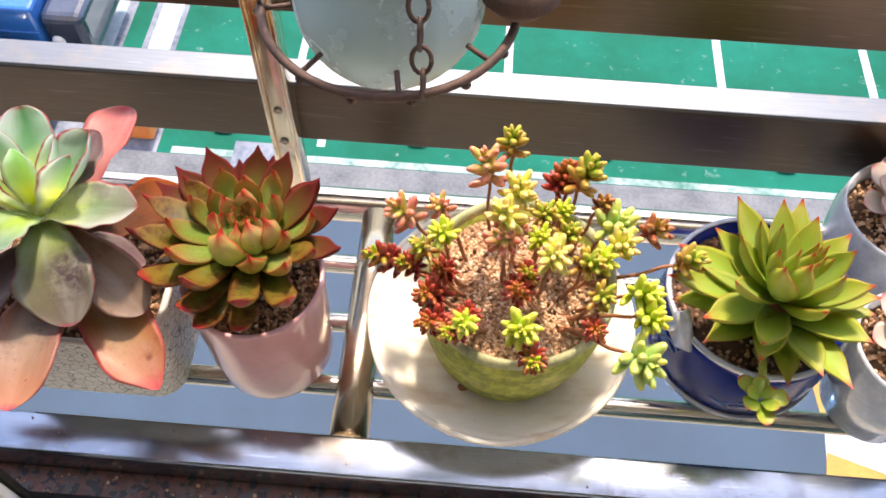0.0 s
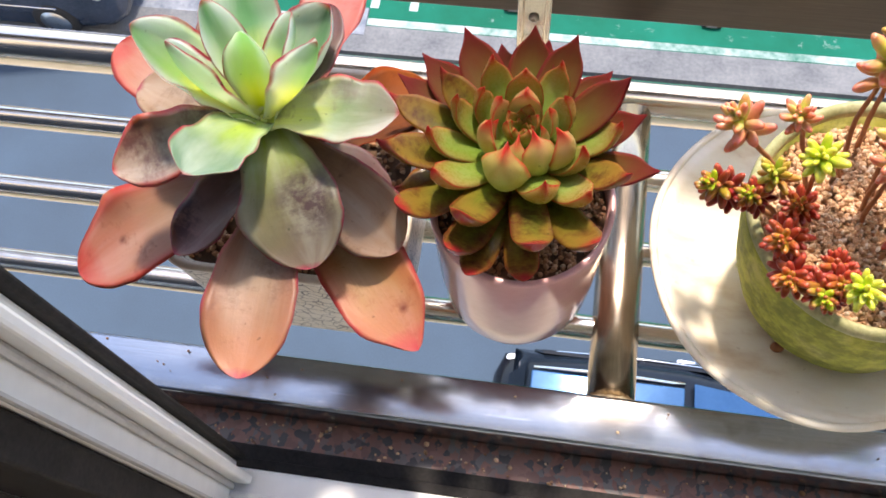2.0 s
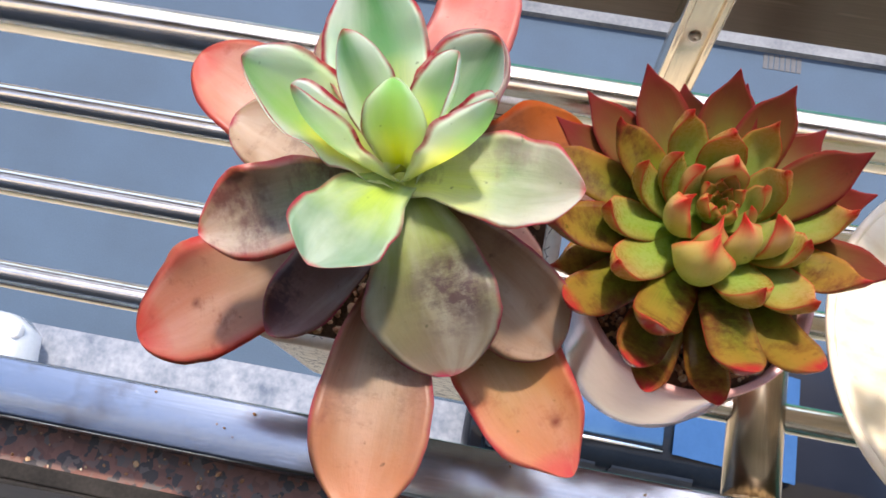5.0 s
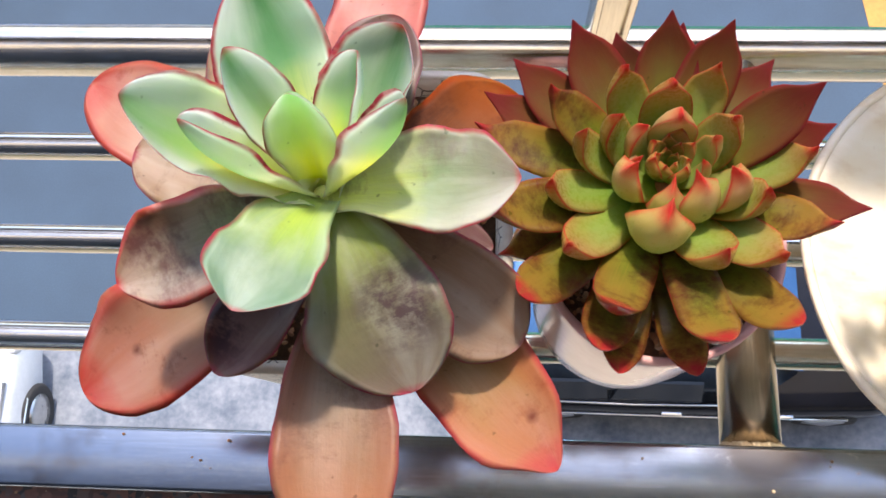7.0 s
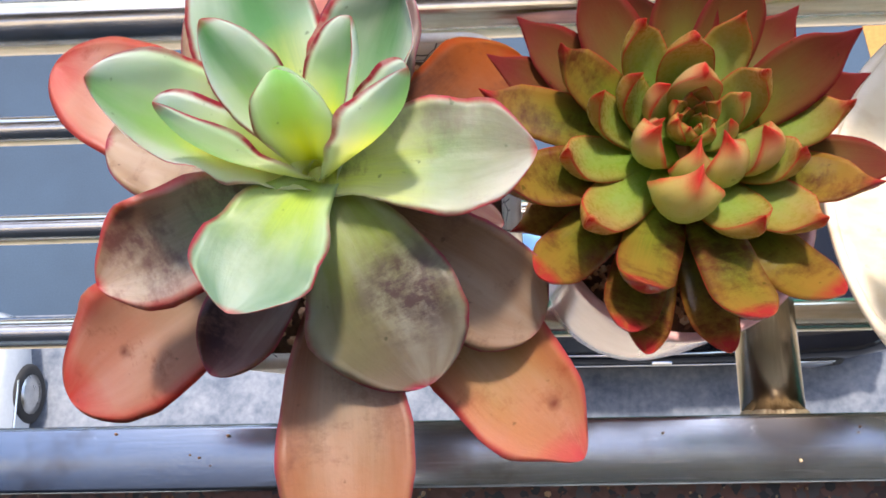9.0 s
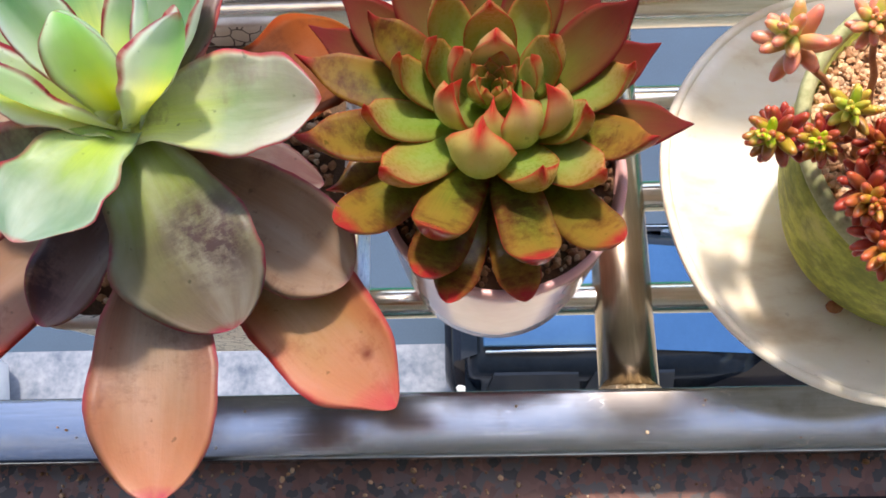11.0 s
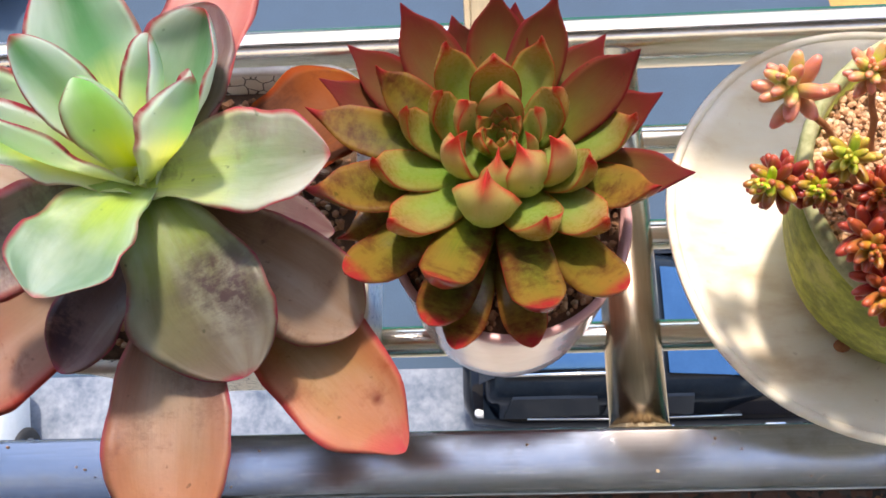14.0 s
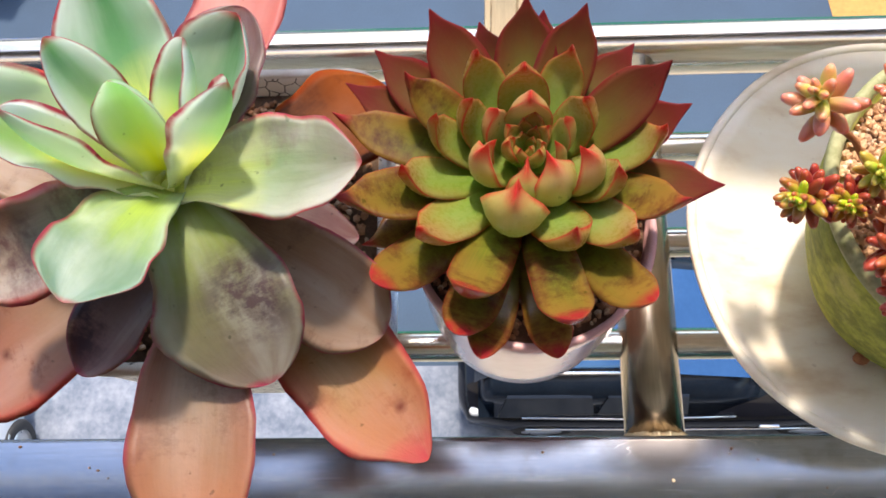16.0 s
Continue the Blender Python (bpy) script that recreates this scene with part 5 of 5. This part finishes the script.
for i, (m, x, y, z, s, tall) in enumerate((
    (S_LIMERED, -0.0737, 0.2948, 0.1925, 0.017, 1.7), (S_LIMERED, -0.0496, 0.2944, 0.1849, 0.014, 1.5), (S_PINK, -0.0576, 0.3426, 0.1894, 0.021, 1.2), (S_PINK, -0.0239, 0.3442, 0.1945, 0.014, 0.8), (S_LIME, -0.019, 0.304, 0.215, 0.017, 0.7), (S_OLIVE, -0.0374, 0.3063, 0.1906, 0.015, 1.3), (S_RED, -0.0195, 0.2942, 0.1780, 0.014, 1.2),
    (S_PINK, 0.011, 0.358, 0.240, 0.022, 1.3), (S_OLIVE, 0.031, 0.396, 0.223, 0.018, 1.1), (S_CREAM, 0.038, 0.344, 0.228, 0.020, 1.2), (S_CREAM, 0.029, 0.320, 0.225, 0.022, 1.3), (S_PINK, 0.029, 0.310, 0.207, 0.020, 1.0),
    (S_RED, 0.080, 0.394, 0.188, 0.019, 1.1), (S_OLIVE, 0.097, 0.381, 0.211, 0.022, 1.3), (S_BROWN, 0.111, 0.365, 0.186, 0.013, 0.9), (S_OLIVE, 0.063, 0.349, 0.186, 0.016, 0.8), (S_GREEN, 0.122, 0.350, 0.175, 0.026, 0.7),
    (S_CREAM, 0.127, 0.328, 0.181, 0.020, 0.8))):
    sprig(m, (x, y, z), 1.08 * s, seed=i, tall=1.2 * tall)
for i, (m, x, y, z, s, tall) in enumerate((
    (S_CREAM, 0.069, 0.298, 0.204, 0.020, 0.8), (S_LIME, 0.059, 0.320, 0.195, 0.015, 0.8), (S_OLIVE, 0.098, 0.298, 0.198, 0.018, 1.0), (S_BROWN, 0.154, 0.338, 0.192, 0.017, 1.1), (S_OLIVE, 0.187, 0.327, 0.167, 0.019, 1.0),
    (S_LIME, 0.140, 0.275, 0.196, 0.021, 1.0), (S_LIME, 0.145, 0.258, 0.189, 0.019, 0.8), (S_GREEN, 0.140, 0.228, 0.175, 0.026, 0.8), (S_OLIVE, 0.108, 0.272, 0.191, 0.016, 0.9), (S_RED, -0.0301, 0.2687, 0.1817, 0.018, 1.5),
    (S_RED, -0.0265, 0.2449, 0.1800, 0.017, 1.5), (S_LIMERED, -0.009, 0.235, 0.1847, 0.016, 1.3), (S_RED, -0.0010, 0.2402, 0.190, 0.014, 1.2), (S_LIME, 0.0025, 0.2315, 0.208, 0.014, 0.9), (S_LIME, 0.046, 0.246, 0.178, 0.021, 0.7), (S_LIMERED, 0.058, 0.223, 0.170, 0.016, 1.2), (S_RED, 0.044, 0.278, 0.183, 0.017, 1.3),
    (S_LIMERED, 0.050, 0.290, 0.190, 0.014, 1.3), (S_RED, 0.105, 0.250, 0.177, 0.013, 0.9), (S_LIME, 0.078, 0.356, 0.182, 0.014, 0.8), (S_OLIVE, 0.083, 0.335, 0.182, 0.018, 1.0),
    (S_BROWN, 0.040, 0.338, 0.178, 0.015, 0.8), (S_LIME, 0.110, 0.310, 0.186, 0.017, 0.9), (S_RED, 0.004, 0.258, 0.172, 0.014, 1.2), (S_BROWN, 0.090, 0.402, 0.172, 0.017, 1.0))):
    sprig(m, (x, y, z), 1.08 * s, seed=40 + i, tall=1.2 * tall)

# ---------------------------------------------------------------- apple-green rosette in the cobalt pot
d_plant = thing("potted_succulent", (0.272, 0.350, -0.0195), "apple-green red-keeled rosette succulent in a cobalt blue embossed pot", "potted plant")
DX, DY = 0.272, 0.350
bm = bmesh.new()
lathe(bm, [(0.066, -0.0195), (0.078, -0.018), (0.084, -0.004), (0.087, 0.035), (0.0855, 0.070), (0.085, 0.080), (0.083, 0.083), (0.080, 0.081), (0.078, 0.065)], (DX, DY, 0), 64)
d_pot = part("pot", bm, BLUE_GLAZE, d_plant, "glossy cobalt blue ceramic pot")
bm = bmesh.new()
lathe(bm, [(0.0830, 0.0795), (0.0855, 0.080), (0.0852, 0.0838), (0.0830, 0.0845), (0.0805, 0.0835)], (DX, DY, 0), 64, closed=True)
part("rim", bm, BLUE_RIM, d_pot, "pale worn rim edge")
bm = bmesh.new()
lathe(bm, [(0.0780, -0.0192), (0.0835, -0.016), (0.0872, -0.004), (0.0868, 0.0005), (0.083, -0.002)], (DX, DY, 0), 64, closed=True)
part("foot_ring", bm, BLUE_RIM, d_pot, "pale worn foot ring")


def relief(a0, z0, s, seed):
    """A small embossed bird-like figure of curved ridges on the pot wall."""
    bm = bmesh.new()
    rng = random.Random(seed)
    for k in range(9):
        q, zz = rng.uniform(-0.2, 0.2), rng.uniform(-0.011, 0.011)
        pts = []
        for j in range(7):
            a = a0 + (q + 0.16 * (j / 6 - 0.5)) * s
            z = z0 + zz + 0.004 * math.sin(3 * j / 6 + k)
            r = 0.0843 + 0.003 * max(0.0, min(1.0, z / 0.035))
            pts.append((DX + r * math.cos(a), DY + r * math.sin(a), z))
        tube(bm, pts, 0.0010, 6)
    part("relief", bm, BLUE_RELIEF, d_pot)


# The ear's pale tone stands for the lit inner wall of the rim.
bm = bmesh.new()
ear = []
for r, lift in ((0.0815, 0.0), (0.0888, 0.0)):
    ear.append([(DX + r * math.cos(radians(a)), DY + r * math.sin(radians(a)), z) for a, z in ((199, 0.066), (201, 0.094), (206, 0.108), (213, 0.096), (222, 0.072), (212, 0.058))])
loft(bm, ear)
part("ear", bm, BLUE_RIM, d_pot, "raised ear on the rim, pale for a lit facet")
relief(radians(-95), 0.024, 1.3, 5)
relief(radians(-160), 0.045, 1.3, 6)
bm = bmesh.new()
lathe(bm, [(0.078, 0.058), (0.077, 0.068)], (DX, DY, 0), 40)
part("soil", bm, SOIL, d_plant)
grit(d_plant, RED_GRIT, (DX, DY, 0.070), 0.075, 0.075, 700, 0.0026, 0.002, False, 14)


def rosette(parent, mat, at, count, reach, zs, width, arch, shape, thick=0.2, cup=0.3, start=0.0, jitter=0.06, seed=1, mucro=0.0, first=0.16):
    """Leaves in a golden-angle spiral; zs gives the tip heights of the innermost and outermost leaf."""
    rng = random.Random(seed)
    for k in range(count):
        q = (k + 0.5) / count
        a = radians(start + 137.5 * k + rng.uniform(-7, 7))
        r = reach * (first + (1 - first) * q ** 0.8) * (1 + rng.uniform(-jitter, jitter))
        z = at[2] + zs[0] + (zs[1] - zs[0]) * q ** 1.3 + rng.uniform(-1, 1) * 0.06 * reach
        w = width * (0.55 + 0.45 * min(1, 2 * q)) * rng.uniform(0.92, 1.06)
        c = (at[0] + 0.1 * r * math.cos(a), at[1] + 0.1 * r * math.sin(a), at[2] + 0.25 * reach * (1 - q))
        leaf(parent, mat, c, (at[0] + r * math.cos(a), at[1] + r * math.sin(a), z), w, arch * (2 * q - 0.8), cup, thick, rng.uniform(-8, 8), shape, 0.02, mucro, rows=12, cols=8)


for group in (
    ((0.230, 0.395, 0.170, 0.036), (0.272, 0.399, 0.165, 0.034), (0.296, 0.413, 0.150, 0.034), (0.302, 0.387, 0.160, 0.034), (0.235, 0.349, 0.200, 0.026), (0.255, 0.351, 0.195, 0.026), (0.214, 0.326, 0.210, 0.030), (0.333, 0.378, 0.150, 0.034),
     (0.318, 0.340, 0.180, 0.032), (0.298, 0.306, 0.195, 0.030), (0.333, 0.314, 0.170, 0.032), (0.352, 0.321, 0.140, 0.032), (0.355, 0.316, 0.120, 0.032), (0.342, 0.283, 0.130, 0.038), (0.323, 0.244, 0.120, 0.034), (0.300, 0.253, 0.120, 0.034)),
    ((0.284, 0.258, 0.085, 0.030), (0.245, 0.258, 0.130, 0.036), (0.240, 0.260, 0.155, 0.036), (0.193, 0.278, 0.160, 0.036), (0.205, 0.279, 0.115, 0.034), (0.179, 0.316, 0.120, 0.034), (0.170, 0.322, 0.150, 0.036), (0.181, 0.354, 0.150, 0.036),
     (0.218, 0.381, 0.140, 0.034), (0.208, 0.290, 0.200, 0.030), (0.281, 0.275, 0.190, 0.030), (0.236, 0.306, 0.225, 0.028), (0.237, 0.288, 0.228, 0.034), (0.262, 0.299, 0.218, 0.028), (0.257, 0.314, 0.215, 0.020))):
    for x, y, z, w in group:
        high = max(0.0, min(1.0, (z - 0.11) / 0.11))
        c = Vector((DX + 0.008, DY - 0.020, 0.088 + 0.045 * high))
        d = Vector((x - c.x, y - c.y, 0)).normalized()
        leaf(d_plant, D_LEAF, c + d * 0.010, (x, y, z), 0.88 * w, 0.014 - 0.020 * high, 0.34, 0.24, 0.0, DART, 0.02, 0.0, rows=14, cols=8, belly=0.008 * high)
for k in range(8):
    a = radians(137.5 * k)
    leaf(d_plant, D_LEAF, (DX + 0.008, DY - 0.020, 0.135), (DX + 0.012 + 0.004 * math.sqrt(k) * math.cos(a), DY - 0.024 + 0.004 * math.sqrt(k) * math.sin(a), 0.200 - 0.001 * k), 0.012 + 0.001 * k, 0.0, 0.4, 0.25, 0.0, DART, 0.02, rows=10, cols=6)
bm = bmesh.new()
tube(bm, [(0.276, 0.333, 0.07), (0.279, 0.331, 0.13)], [0.014, 0.012], 12)
part("stem", bm, STEM, d_plant)
bm = bmesh.new()
tube(bm, [(0.268, 0.300, 0.068), (0.265, 0.280, 0.086), (0.260, 0.258, 0.092), (0.257, 0.245, 0.088)], [0.004, 0.0036, 0.0032, 0.003], 10)
part("offset_stem", bm, PALE_STEM, d_plant)
rosette(d_plant, D_LEAF, (0.257, 0.243, 0.086), 8, 0.026, (0.016, 0.004), 0.016, 0.004, OBLONG, 0.14, 0.25, 30.0, 0.05, 22, first=0.4)

# ---------------------------------------------------------------- small rosettes in grey glazed pots
for at, r, h, lab in (((0.418, 0.440), 0.062, 0.105, "small white-pink rosette succulent in a grey glazed pot"), ((0.402, 0.300), 0.058, 0.100, "small pink-edged rosette succulent in a streaked grey-blue pot")):
    e = thing("potted_succulent", (at[0], at[1], -0.0195), lab, "potted plant")
    bm = bmesh.new()
    z0 = -0.0195 if at[1] < 0.4 else -0.007
    lathe(bm, [(r * 0.72, z0), (r * 0.78, z0 + 0.002), (r * 0.98, 0.04), (r * 1.04, h * 0.75), (r, h - 0.004), (r * 0.985, h), (r * 0.94, h - 0.001), (r * 0.91, h - 0.02)], (at[0], at[1], 0), 48)
    part("pot", bm, GREY_GLAZE, e, "grey streaked ceramic pot")
    bm = bmesh.new()
    lathe(bm, [(r * 0.90, h - 0.03), (r * 0.89, h - 0.016)], (at[0], at[1], 0), 32)
    part("soil", bm, SOIL, e)
    grit(e, GRIT, (at[0], at[1], h - 0.014), r * 0.86, r * 0.86, 420, 0.0028, 0.002, False, 15)
    rosette(e, E_LEAF, (at[0] - 0.004, at[1] + 0.01, h - 0.006), 22, 0.054, (0.036, 0.010), 0.029, 0.004, OBLONG, 0.14, 0.3, 10.0, 0.05, 23, first=0.2)

# ---------------------------------------------------------------- hanging glass bowl in its wire basket
RUST = plain("rusty_iron", (0.06, 0.035, 0.025), (0.17, 0.10, 0.075), 90, 0.7, 0.3, 0.5, 0.001)


def clear_glass():
    m, nt, N, L, P = material("frosted_glass")
    P.inputs["Base Color"].default_value = (0.58, 0.70, 0.68, 1)
    P.inputs["Transmission Weight"].default_value = 0.3
    P.inputs["IOR"].default_value = 1.2
    n = noise_out(N, L, 40.0, 5.0)
    L.new(maths(N, L, "MULTIPLY_ADD", n, 0.35, 0.08), P.inputs["Roughness"])
    return m


GLASS = clear_glass()
VX, VY, VZ = -0.044, 0.250, 0.489
hang = thing("hanging_basket", (VX, VY, VZ), "rusty wire hanging basket holding a frosted glass bowl", "hanging basket")
bm = bmesh.new()
tube(bm, [(VX + 0.060 * math.cos(a), VY + 0.060 * math.sin(a), VZ) for a in (2 * math.pi * k / 48 for k in range(49))], 0.0022, 10)
part("ring", bm, RUST, hang)
for k in range(8):
    a = radians(10 + 45 * k)
    bm = bmesh.new()
    tube(bm, [(VX + 0.060 * q * math.cos(a), VY + 0.060 * q * math.sin(a), VZ + 0.006 * (1 - q)) for q in (1.0, 0.92, 0.84, 0.768)], 0.0013, 8)
    part("spoke", bm, RUST, hang)
for k in range(5):
    a = radians(-125 + 25 * k)
    bm = bmesh.new()
    bmesh.ops.create_icosphere(bm, subdivisions=2, radius=0.0026, matrix=Matrix.Translation((VX + 0.060 * math.cos(a), VY + 0.060 * math.sin(a), VZ - 0.003)))
    part("bead", bm, RUST, hang)
for a in (radians(-70), radians(60), radians(185)):
    ch = None
    for k in range(30):
        bm = bmesh.new()
        z = VZ + 0.006 + 0.0125 * k
        q = 0.060 * (1 - k / 29)
        cx, cy = VX + q * math.cos(a), VY + q * math.sin(a)
        pts = []
        for j in range(17):
            b = 2 * math.pi * j / 16
            px, pz = 0.0042 * math.cos(b), 0.0078 * math.sin(b)
            pts.append((cx + (px if k % 2 else 0), cy + (0 if k % 2 else px), z + pz))
        tube(bm, pts, 0.0011, 6)
        part("chain_link", bm, RUST, hang)
bm = bmesh.new()
lathe(bm, [(0.0008, 0.0), (0.007, 0.004), (0.011, 0.012), (0.009, 0.019), (0.003, 0.024), (0.0008, 0.026)], (VX + 0.060, VY - 0.004, VZ + 0.001), 20, 1.7, 1.4)
part("finial", bm, RUST, hang, "rusty rounded ornament")
bm = bmesh.new()
tube(bm, [(VX + 0.060, VY - 0.004, VZ), (VX + 0.060, VY - 0.004, VZ + 0.006)], 0.0020, 8)
part("finial_pin", bm, RUST, hang)
bm = bmesh.new()
tube(bm, [(VX, VY, VZ + 0.36), (VX, VY, 1.70)], 0.0012, 6)
part("hanger_wire", bm, RUST, hang)
bm = bmesh.new()
tube(bm, [(VX, 0.09, 1.70), (VX, VY + 0.01, 1.70)], 0.005, 8)
part("bracket_arm", bm, RUST, hang)
bowl_thing = thing("glass_bowl", (VX, VY, VZ - 0.002), "pale frosted glass bowl sitting in the wire basket", "glass bowl")
bm = bmesh.new()
outer = [(0.045 * math.sin(radians(a)), -0.045 * math.cos(radians(a))) for a in range(28, 130, 8)]
lathe(bm, [(0.004, -0.040)] + outer + [(0.0352, 0.036), (0.0385, 0.044), (0.0370, 0.0455), (0.0330, 0.037)] + [(0.93 * r, 0.94 * z) for r, z in outer[::-1]] + [(0.004, -0.0370)], (VX, VY, VZ + 0.006), 56)
part("bowl", bm, GLASS, bowl_thing)

# ---------------------------------------------------------------- crumbs of soil on rail and sill
crumbs = thing("loose_grit", (-0.1, 0.165, -0.045), "scattered soil crumbs and pale grit on the sill and rail", "debris", kind="stuff")
grit(crumbs, GRIT, (0.0, 0.162, -0.0445), 0.60, 0.011, 70, 0.0022, 0.0, True, 31, "sill_crumbs")
grit(crumbs, RED_GRIT, (-0.05, 0.163, -0.0448), 0.55, 0.011, 160, 0.0013, 0.0, True, 32, "sill_crumbs")
grit(crumbs, RED_GRIT, (-0.10, 0.196, 0.0002), 0.40, 0.016, 26, 0.0011, 0.0, True, 33, "rail_crumbs")
